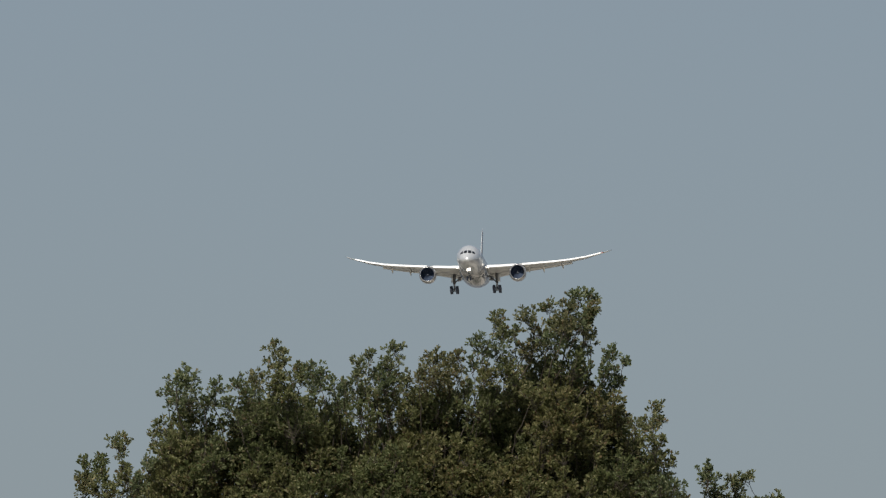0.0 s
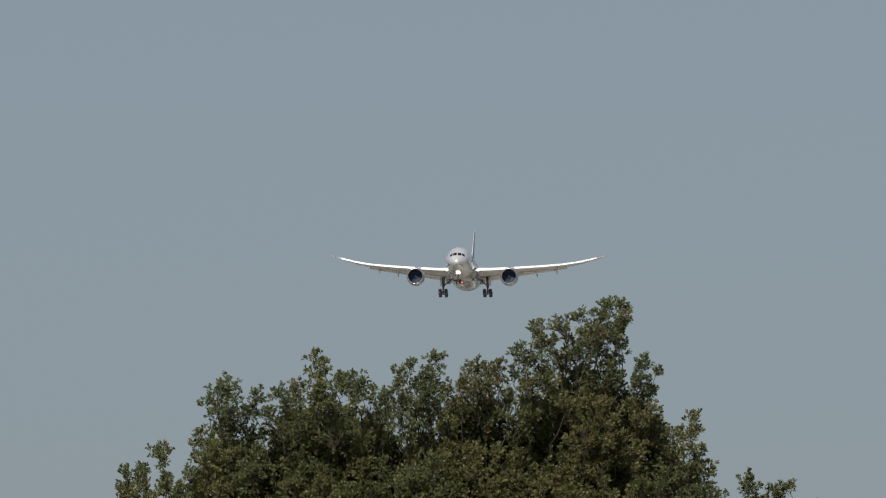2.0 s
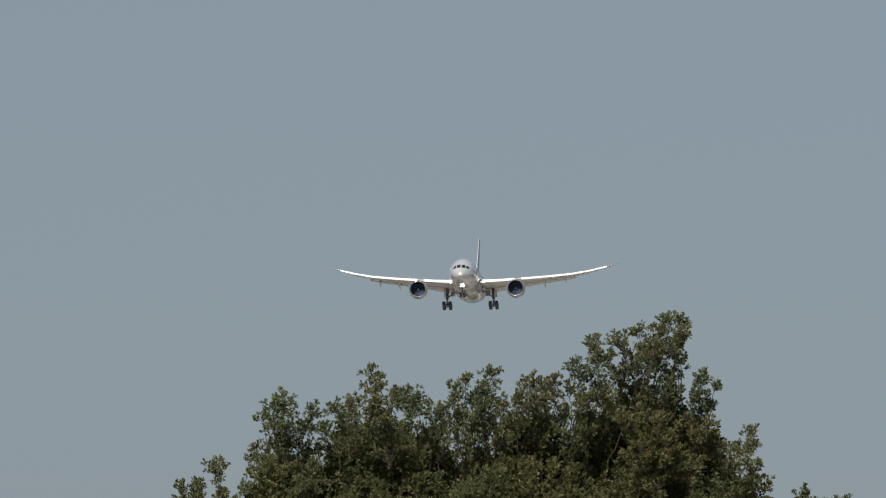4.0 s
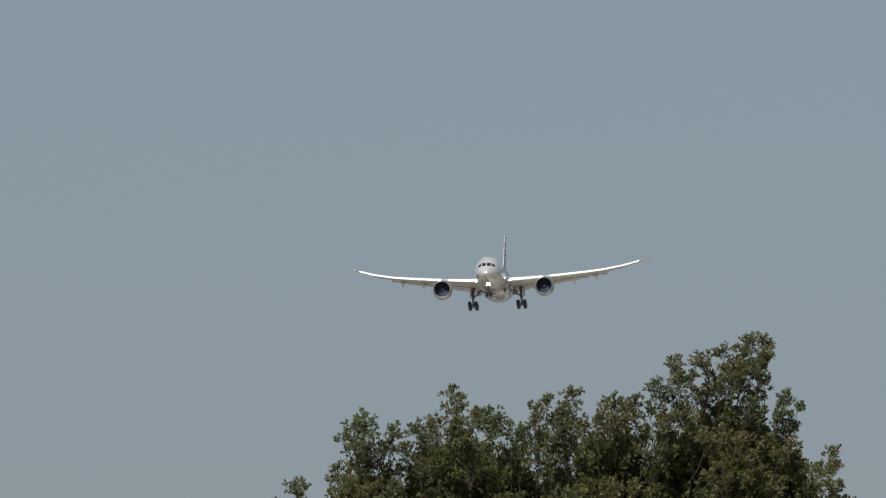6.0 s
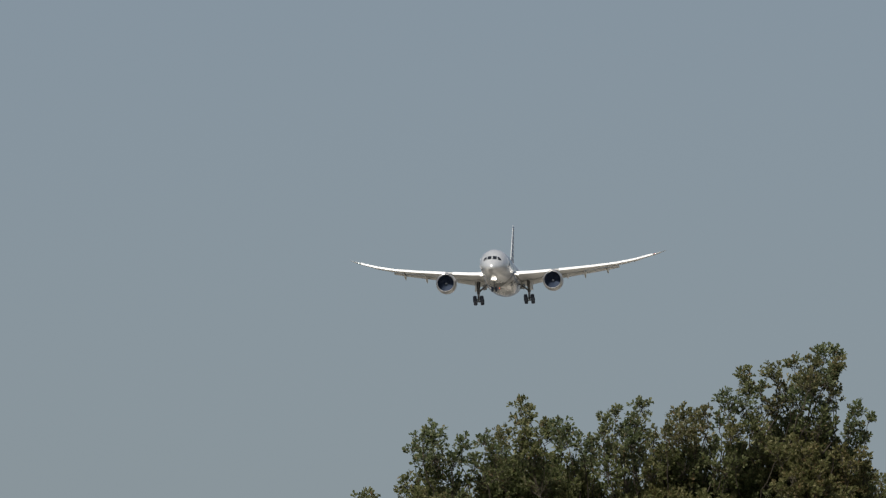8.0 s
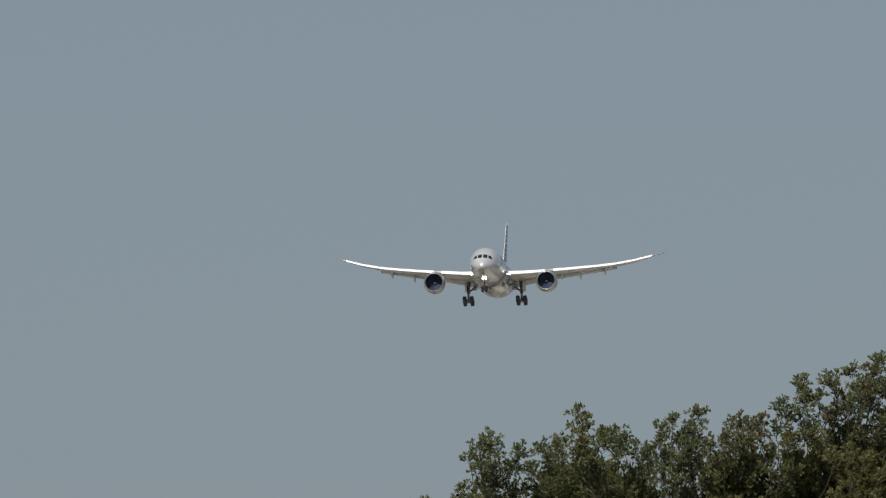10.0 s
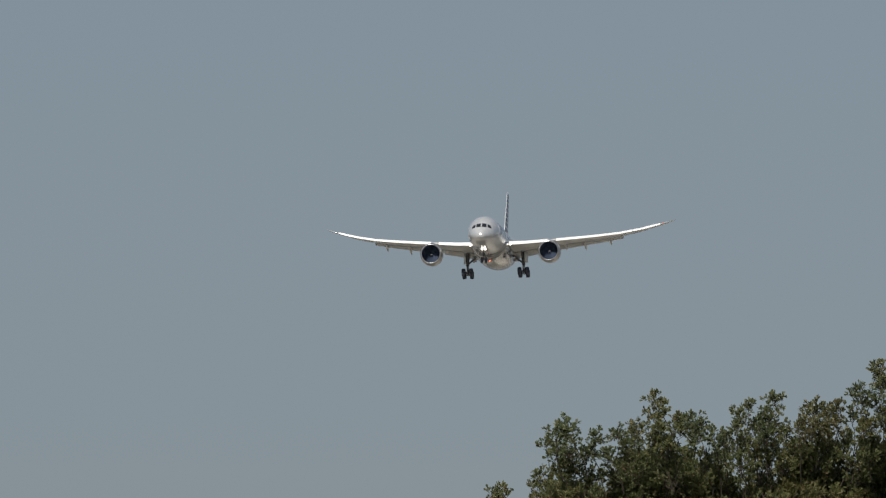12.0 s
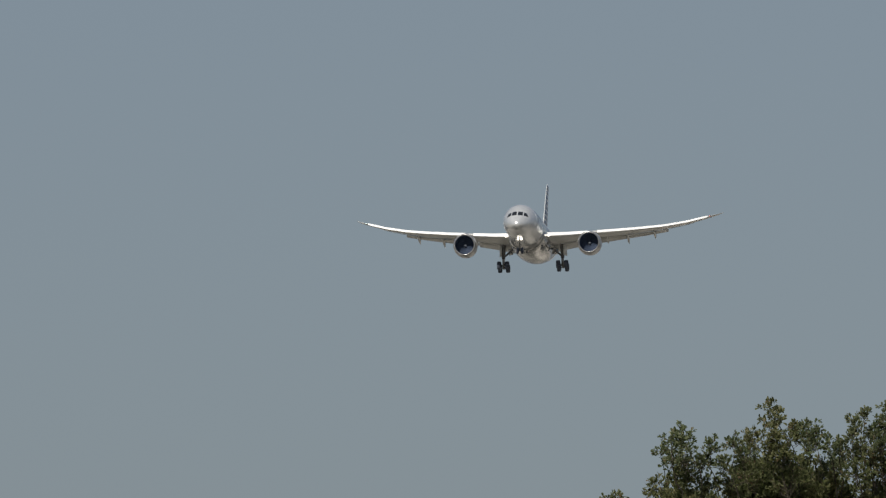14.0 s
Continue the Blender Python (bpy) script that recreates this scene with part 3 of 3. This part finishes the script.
def twig_tubes(bm, twigs, thin=True):
    for p, m, e, r in twigs:
        if r < 0.002 and not thin:
            continue
        p, m, e = Vector(p), Vector(m), Vector(e)
        d = (e - p).normalized()
        u = d.orthogonal().normalized() * r
        v = d.cross(u)
        ring_a = [bm.verts.new(p + q) for q in (u, -u * 0.5 + v * 0.8, -u * 0.5 - v * 0.8)]
        ring_b = [bm.verts.new(m + q * 0.7) for q in (u, -u * 0.5 + v * 0.8, -u * 0.5 - v * 0.8)]
        c = bm.verts.new(e)
        for i in range(3):
            j = (i + 1) % 3
            bm.faces.new((ring_a[i], ring_a[j], ring_b[j], ring_b[i]))
            bm.faces.new((ring_b[i], ring_b[j], c))


swaying = []   # branches that the wind moves, with how far they give way


def tree(name, label, base, turn, height, trunk_r, tips, crown, seed, fill):
    """An evergreen oak: trunk, limbs that end in upright leafy sprays, and a rounded crown below them."""
    rng = np.random.default_rng(seed)
    thing = tagged(new(name), label, "tree", "evergreen oaks")
    thing.matrix_world = pose(*base, 0, 0, turn)
    fork = height * 0.33
    part("trunk", tube([(0, 0, -0.1), (0.03, 0.02, 0.35), (0.08, 0.05, fork * 0.6), (0.05, 0.1, fork), (0.1, 0.05, fork * 1.7), (0.06, 0, height * 0.78)],
                       [trunk_r * 1.6, trunk_r * 1.1, trunk_r, trunk_r * 0.9, trunk_r * 0.55, trunk_r * 0.2], 14), BARK, thing)
    cx, cz, rx, ry, rz = crown
    for k in range(9):
        th = 2 * math.pi * k / 9 + rng.uniform(-0.25, 0.25)
        end = (cx + rx * 0.75 * math.cos(th), ry * 0.75 * math.sin(th), cz + rng.uniform(-0.2, 0.6) * rz)
        p = limb_path((0.05, 0.05, fork * rng.uniform(0.85, 1.5)), end, rng, 0.3)
        part("limb", tube(p, [trunk_r * 0.5 * (1 - 0.85 * i / 8) for i in range(9)], 8), BARK, thing)
    sprays = []   # neighbouring lobes of one spray share a branch
    for x, y, z, wide, tall in tips:
        if sprays and math.hypot(x - sprays[-1][0][0], z - sprays[-1][0][2]) < 0.27:
            sprays[-1].append((x, y, z, wide, tall))
        else:
            sprays.append([(x, y, z, wide, tall)])
    for k, spray in enumerate(sprays + fill(rng)):
        outer = k < len(sprays)
        young = outer and sum(q[3] for q in spray) / len(spray) < 0.12
        bm = bmesh.new()
        leaves = []
        for x, y, z, wide, tall in spray:
            if outer:
                root = (x - 0.16 * np.sign(x - crown[0]) * min(1, abs(x - crown[0])) + rng.uniform(-0.05, 0.05), y + 0.35, z - 0.62 + rng.uniform(-0.1, 0.1))
            else:
                root = (x * 0.95, y + 0.45, z - 0.75 + rng.uniform(-0.2, 0.2))
            tube(limb_path(root, (x, y, z - tall * 0.2), rng, 0.07), [0.0065 * (1 - 0.6 * i / 8) for i in range(9)], 5, bm)
            tw, *rest = lobe((x, y, z), wide, tall * 0.94, rng, 0.038, 1.7 if wide < 0.15 else 1.4, 0.05) if outer else lobe((x, y, z), wide, tall, rng, 0.040, 0.85)
            twig_tubes(bm, tw, outer)
            leaves.append(rest)
        br = part("branch", bm, BARK, thing)
        x, _, z = (sum(q[n] for q in spray) / len(spray) for n in range(3))
        give = min(max((x - 0.85) / 0.5, 0), 1) * min(max((z - 9.4) / 1.0, 0), 1)
        if give > 0.05:
            swaying.append((br, give))
        wh, al, si = (np.concatenate(q) for q in zip(*leaves))
        lv = new("leaves", leaf_mesh("leaves", wh, al, si, rng, 0.7 if outer else 0.3, YOUNG_LEAF if young else LEAF))
        lv.parent = br
        tagged(lv, "sage-green young leaves" if young else "small dark olive-green leaves")
    # the crown below and around
    n = 1500
    wh, al, si = [], [], []
    for _ in range(n):
        d = rng.normal(size=3)
        d /= np.linalg.norm(d)
        r = rng.uniform(0.55, 1.0) ** 0.6
        c = np.array((cx + rx * r * d[0], ry * r * d[1], cz + rz * r * d[2]))
        c[:2] *= 1 + 0.08 * noise.noise(Vector(c) * 0.9)
        m = 34
        way = d * 0.6 + np.array((0, 0, 0.4))
        wh.append(c + rng.normal(size=(m, 3)) * 0.17)
        al.append(way + rng.normal(size=(m, 3)) * 0.7)
        si.append(rng.uniform(0.07, 0.11, m))
    lo = new("lower_crown", leaf_mesh("lower_crown", np.concatenate(wh), np.concatenate(al), np.concatenate(si), rng))
    lo.parent = thing
    tagged(lo, "dense olive-green foliage", kind="stuff")
    return thing


# Leafy lobes at the ends of the boughs: metres to the side, height, half width, half height
LOW_SHOOTS = [
    (-2.75, 9.39, 0.16, 0.22), (-2.53, 9.65, 0.09, 0.12), (-2.67, 9.25, 0.2, 0.2), (-2.47, 9.38, 0.05, 0.13), (-2.36, 9.29, 0.08, 0.11),
    (-2.26, 9.46, 0.08, 0.08), (-2.85, 9.27, 0.06, 0.13),
]
WEST_BOUGH = [
    (-1.9, 10.27, 0.11, 0.11), (-2.01, 10.23, 0.09, 0.09), (-2.1, 10.14, 0.05, 0.03), (-1.89, 10.09, 0.14, 0.13), (-1.64, 10.2, 0.07, 0.06),
    (-1.72, 10.07, 0.06, 0.09), (-2.01, 10.03, 0.07, 0.04), (-1.84, 9.91, 0.16, 0.14), (-2.12, 9.83, 0.11, 0.09), (-2.07, 9.64, 0.16, 0.16),
    (-1.91, 9.63, 0.18, 0.2), (-1.66, 9.8, 0.1, 0.12), (-1.68, 9.56, 0.16, 0.2), (-2.15, 9.39, 0.14, 0.14), (-1.91, 9.32, 0.21, 0.18),
]
WEST_CROWN = [
    (-1.53, 10.02, 0.08, 0.07), (-1.44, 10.22, 0.05, 0.07), (-1.47, 9.88, 0.1, 0.12), (-1.32, 10.13, 0.14, 0.14), (-1.26, 10.28, 0.08, 0.07),
    (-1.1, 10.54, 0.09, 0.07), (-1.09, 10.4, 0.1, 0.1), (-1.14, 10.26, 0.13, 0.1), (-0.88, 10.29, 0.11, 0.12), (-0.98, 10.13, 0.17, 0.16),
    (-0.75, 10.38, 0.07, 0.08), (-0.69, 10.24, 0.1, 0.11), (-0.57, 10.19, 0.07, 0.08), (-0.46, 10.17, 0.07, 0.08), (-0.52, 10.01, 0.1, 0.11),
    (-1.29, 9.93, 0.21, 0.18), (-0.93, 9.88, 0.23, 0.21), (-0.64, 9.85, 0.18, 0.18),
]
MIDDLE_BOUGH = [
    (-0.31, 10.38, 0.08, 0.1), (-0.25, 10.48, 0.05, 0.05), (-0.35, 10.27, 0.05, 0.05), (-0.27, 10.16, 0.05, 0.08), (0.0, 10.54, 0.07, 0.08),
    (-0.05, 10.4, 0.09, 0.09), (-0.14, 10.32, 0.07, 0.07), (-0.1, 10.21, 0.08, 0.09), (-0.31, 9.95, 0.13, 0.1),
    (-0.05, 9.98, 0.16, 0.13),
]
MIDDLE_CROWN = [
    (0.21, 10.29, 0.09, 0.08), (0.36, 10.44, 0.1, 0.1), (0.34, 10.29, 0.15, 0.12), (0.24, 10.14, 0.13, 0.12), (0.49, 10.39, 0.06, 0.1),
    (0.47, 10.14, 0.14, 0.13), (0.6, 10.46, 0.05, 0.07), (0.58, 10.29, 0.06, 0.07), (0.39, 9.98, 0.18, 0.14), (0.63, 10.13, 0.08, 0.11),
    (0.16, 10.05, 0.12, 0.13), (0.08, 9.95, 0.12, 0.12),
]
EAST_BOUGH = [
    (0.79, 10.55, 0.11, 0.11), (0.72, 10.4, 0.09, 0.1), (0.81, 10.27, 0.13, 0.12), (0.95, 10.81, 0.08, 0.08), (0.98, 10.66, 0.08, 0.09),
    (0.93, 10.5, 0.09, 0.09), (1.09, 10.68, 0.05, 0.07), (0.76, 10.01, 0.17, 0.16), (1.04, 10.35, 0.11, 0.12), (1.06, 10.13, 0.16, 0.14),
]
EAST_CROWN = [
    (1.22, 10.84, 0.09, 0.08), (1.29, 10.71, 0.09, 0.1), (1.27, 10.55, 0.11, 0.1), (1.17, 10.53, 0.1, 0.09), (1.41, 10.92, 0.06, 0.06),
    (1.48, 10.79, 0.05, 0.08), (1.53, 10.66, 0.06, 0.08), (1.42, 10.6, 0.11, 0.1), (1.69, 11.01, 0.1, 0.1), (1.79, 11.02, 0.04, 0.06),
    (1.71, 10.81, 0.11, 0.12), (1.61, 10.7, 0.08, 0.1), (1.74, 10.66, 0.07, 0.09), (1.35, 10.35, 0.18, 0.16), (1.61, 10.4, 0.17, 0.16),
    (1.58, 10.9, 0.08, 0.09), (1.55, 10.76, 0.08, 0.09), (1.8, 10.9, 0.07, 0.09), (1.76, 10.78, 0.08, 0.09), (1.5, 10.68, 0.08, 0.09),
    (1.68, 10.52, 0.09, 0.08), (1.29, 10.13, 0.18, 0.16), (1.61, 10.13, 0.19, 0.18),
]
EAST_SIDE = [
    (1.97, 10.48, 0.08, 0.09), (2.09, 10.41, 0.04, 0.04), (1.92, 10.32, 0.09, 0.09), (1.99, 10.24, 0.1, 0.12), (1.94, 10.06, 0.14, 0.12),
    (1.86, 9.82, 0.2, 0.18), (2.05, 9.88, 0.06, 0.1), (1.55, 9.82, 0.23, 0.21), (2.37, 9.98, 0.05, 0.08), (2.36, 9.83, 0.11, 0.08),
    (2.2, 9.85, 0.05, 0.04), (2.44, 9.87, 0.04, 0.04), (2.38, 9.67, 0.11, 0.1), (2.17, 9.65, 0.13, 0.11), (2.49, 9.52, 0.07, 0.07),
    (2.33, 9.44, 0.18, 0.13), (2.57, 9.29, 0.07, 0.05), (2.43, 9.28, 0.16, 0.11), (2.07, 9.41, 0.21, 0.18), (2.57, 9.16, 0.09, 0.05),
]
MIDDLE_FILL = [(-0.19, 10.28, 0.06, 0.09), (-0.03, 10.26, 0.07, 0.09), (-0.18, 10.1, 0.09, 0.1), (0.03, 10.1, 0.08, 0.1), (-0.36, 10.08, 0.09, 0.1), (0.08, 10.2, 0.06, 0.08)]
LINE_X = [-2.9, -2.77, -2.43, -2.3, -2.2, -2.07, -1.86, -1.61, -1.5, -1.35, -1.09, -0.83, -0.52, -0.36, -0.21, 0.0, 0.16, 0.36, 0.67, 0.93, 1.24, 1.55, 1.81, 1.89, 2.07, 2.1, 2.2, 2.43, 2.54, 2.64]
LINE_Z = [9.16, 9.39, 9.29, 9.39, 9.71, 9.96, 10.07, 9.86, 9.91, 10.12, 10.28, 10.22, 10.07, 9.96, 10.12, 10.17, 10.12, 10.28, 10.28, 10.4, 10.56, 10.61, 10.56, 10.33, 10.15, 9.86, 9.71, 9.71, 9.39, 9.19]


def aligned(x, y, z):
    """The same sight line as (x, z), y metres nearer or farther."""
    k = 1 + y / 140
    return x * k, y, EYE[2] + (z - EYE[2]) * k


def big_fill(rng):
    """Upright plumes of the crown's inside and front, below its outline: narrow at the top, wider below."""
    made = []
    while len(made) < 175:
        x = rng.uniform(-2.7, 2.55)
        deep = rng.uniform(0.0, 1.0) if len(made) < 125 else rng.uniform(0.0, 0.25)
        z = interp(x, LINE_X, LINE_Z) - 0.17 - 1.25 * deep
        if z < 8.95:
            continue
        y = rng.uniform(-0.6, 0.0) if deep > 0.2 and rng.uniform() < 0.6 else rng.uniform(0.0, 0.9)
        lean = rng.uniform(-0.25, 0.25)
        plume = [(*aligned(x, y, z), rng.uniform(0.07, 0.10), rng.uniform(0.10, 0.14))]
        for row, (down, spread, wide, count) in enumerate(((0.12, 0.05, 0.11, 1), (0.25, 0.11, 0.12, 2), (0.40, 0.14, 0.14, 2))):
            for q in range(count):
                off = (q - (count - 1) / 2) * 2 * spread + rng.uniform(-0.04, 0.04) - lean * down
                plume.append((*aligned(x + off, y + rng.uniform(-0.08, 0.12), z - down + rng.uniform(-0.04, 0.04)), wide * rng.uniform(0.85, 1.15), wide * rng.uniform(0.9, 1.2)))
        made.append(plume)
    for _ in range(110):   # the far side of the crown
        x = rng.uniform(-2.3, 2.3)
        made.append([(*aligned(x, rng.uniform(1.0, 2.2), interp(x, LINE_X, LINE_Z) - rng.uniform(0.45, 1.5)), 0.2, 0.18)])
    return made


rng = np.random.default_rng(5)
TREE_AT = (-140 * math.sin(radians(4.3282)) - 84 * 0.005178, 140 * math.cos(radians(4.3282)) - 84 * 0.005178 * math.sin(radians(4.3282)), 0)
tree("oak_tree", "tall evergreen oak with upright leafy sprays", TREE_AT, 4.3282, 11.0, 0.24,
     [(*aligned(x, float(rng.uniform(-0.55, 0.2)), z - 0.042), rx, rz) for x, z, rx, rz in LOW_SHOOTS + WEST_BOUGH + WEST_CROWN + MIDDLE_BOUGH + MIDDLE_CROWN + EAST_BOUGH + EAST_CROWN + EAST_SIDE + MIDDLE_FILL], (-0.05, 6.6, 3.1, 2.9, 2.35), 11, big_fill)


def small_fill(rng):
    return [[(rng.uniform(-0.45, 0.5), rng.uniform(-0.5, 0.5), rng.uniform(8.3, 8.9), 0.17, 0.15)] for _ in range(16)]


RIGHT_AT = (TREE_AT[0] + 3.05, TREE_AT[1] + 3.0, 0)
SLIM_TOP = [(-0.36, 9.36, 0.09, 0.14), (-0.31, 9.18, 0.10, 0.12), (-0.09, 9.30, 0.09, 0.12), (0.03, 9.34, 0.05, 0.06), (-0.08, 9.12, 0.12, 0.1),
            (0.17, 9.12, 0.09, 0.08), (0.27, 9.14, 0.08, 0.09), (0.36, 9.02, 0.1, 0.1), (-0.2, 8.95, 0.15, 0.12), (0.1, 8.92, 0.16, 0.12)]
tree("oak_tree", "slimmer evergreen oak beside the taller one", RIGHT_AT, 4.3282, 9.4, 0.15,
     [(x, float(rng.uniform(-0.2, 0.2)), EYE[2] + (z - 0.05 - EYE[2]) * 1.021, rx, rz) for x, z, rx, rz in SLIM_TOP], (0.0, 6.4, 1.4, 1.4, 2.2), 23, small_fill)

# ---- a fly that crosses before the lens ----
INSECT = mottled("grey_insect_shell", (0.20, 0.20, 0.20), (0.28, 0.28, 0.27), 900.0, 0.5)
MEMBRANE = mottled("clear_insect_wing", (0.35, 0.36, 0.36), (0.45, 0.46, 0.46), 700.0, 0.4)
fly = tagged(new("fly"), "small grey fly crossing the open sky", "insect")
part("body", tube([(-0.0026, 0, 0), (-0.0018, 0, 0.0002), (0, 0, 0.0004), (0.0012, 0, 0.0005), (0.002, 0, 0.0004)], [0.0003, 0.0009, 0.0011, 0.0010, 0.0005], 10), INSECT, fly)
part("head", tube([(0.0020, 0, 0.0004), (0.0025, 0, 0.0004), (0.0030, 0, 0.0003)], [0.0006, 0.0008, 0.0003], 10), INSECT, fly)
for side in (-1, 1):
    part("wing", loft([[(0.0008, side * 0.0006, 0.0012), (0.0002, side * 0.0006, 0.0012), (0.0005, side * 0.0006, 0.0013)], [(0.0004, side * 0.0026, 0.0021), (-0.0014, side * 0.0026, 0.0020), (-0.0005, side * 0.0026, 0.0021)],
                       [(-0.0004, side * 0.0044, 0.0026), (-0.0012, side * 0.0044, 0.0026), (-0.0008, side * 0.0044, 0.0027)]]), MEMBRANE, fly)

# ---- what moves ----
# seconds, place of the airliner (metres), pitch and bank (degrees)
FLIGHT = [
    (0.0, -257.09, 3493.2, 240.72, -2.95, -1.25), (0.5, -257.16, 3458.2, 238.56, -3.0, -0.95), (1.0, -257.62, 3423.3, 236.58, -3.05, -0.35),
    (1.5, -257.73, 3388.3, 234.43, -3.1, 0.0), (2.0, -258.06, 3353.2, 232.63, -2.8, 0.25), (2.5, -258.19, 3318.2, 230.70, -2.45, 0.3), (2.7, -258.4, 3304.2, 229.6, -2.35, 0.2), (4.8, -257.97, 3157.2, 222.05, -1.95, -1.05),
    (5.0, -258.06, 3143.2, 221.81, -1.95, -1.25), (5.5, -258.19, 3108.2, 220.49, -1.9, -1.85), (6.0, -257.94, 3073.2, 218.69, -1.85, -1.95),
    (6.5, -257.93, 3038.2, 217.17, -1.85, -1.95), (7.0, -258.07, 3003.2, 215.8, -1.85, -1.85), (7.5, -258.09, 2968.2, 214.08, -1.8, -1.95),
    (8.0, -258.24, 2933.2, 212.24, -1.5, -1.5), (8.2, -258.26, 2919.2, 211.25, -1.5, -1.35), (10.3, -258.0, 2772.2, 203.0, -1.75, -0.5), (10.5, -258.32, 2758.2, 202.52, -1.8, -0.45), (11.0, -258.32, 2723.2, 200.69, -1.95, -0.75),
    (11.5, -258.3, 2688.2, 198.32, -1.95, -1.35), (12.0, -258.43, 2653.2, 196.43, -1.95, -1.25), (12.5, -258.21, 2618.2, 194.49, -2.2, -0.65),
    (13.0, -257.96, 2583.2, 192.48, -2.55, -0.65), (13.5, -257.96, 2548.2, 190.77, -2.8, -1.05), (14.0, -257.8, 2513.2, 189.04, -2.85, -0.85),
]

# a gust leans the tall east end of the crown over: seconds, metres
GUST = [(0.0, 0.0), (0.5, 0.0), (1.0, -0.014), (1.5, -0.058), (2.0, -0.088), (2.5, -0.082), (5.0, -0.045), (6.5, -0.03), (8.0, -0.012), (10.5, 0.0), (14.0, 0.0)]


def motions():
    walk(plane, [(t, pose(x, y, z, pitch, bank, 0.25)) for t, x, y, z, pitch, bank in FLIGHT])
    walk(fly, [(t, pose(-2.211 + 1.9549 * (t - 6.5), 19.837 + 0.1667 * (t - 6.5), 3.059 + 0.0503 * (t - 6.5), 0, -2, 5)) for t in (0.0, 7.0, 14.0)])
    # the beacon's added drum turns once in 1.414 s, the time between flashes
    walk(beacon_head, [(0.2 * k, pose(0, 17.0 - NOSE, -3.42, 0, 0, 360 * (0.2 * k - 0.71) / 1.414)) for k in range(71)])
    for branch, give in swaying:
        walk(branch, [(t, pose(give * dx, 0, 0)) for t, dx in GUST])
    for side, head in strobes:
        walk(head, [(0.2 * k, pose(side * 28.85, 36.45 - NOSE, 4.42, 0, 0, 360 * (0.2 * k - 0.81) / 1.414)) for k in range(71)])


motions()
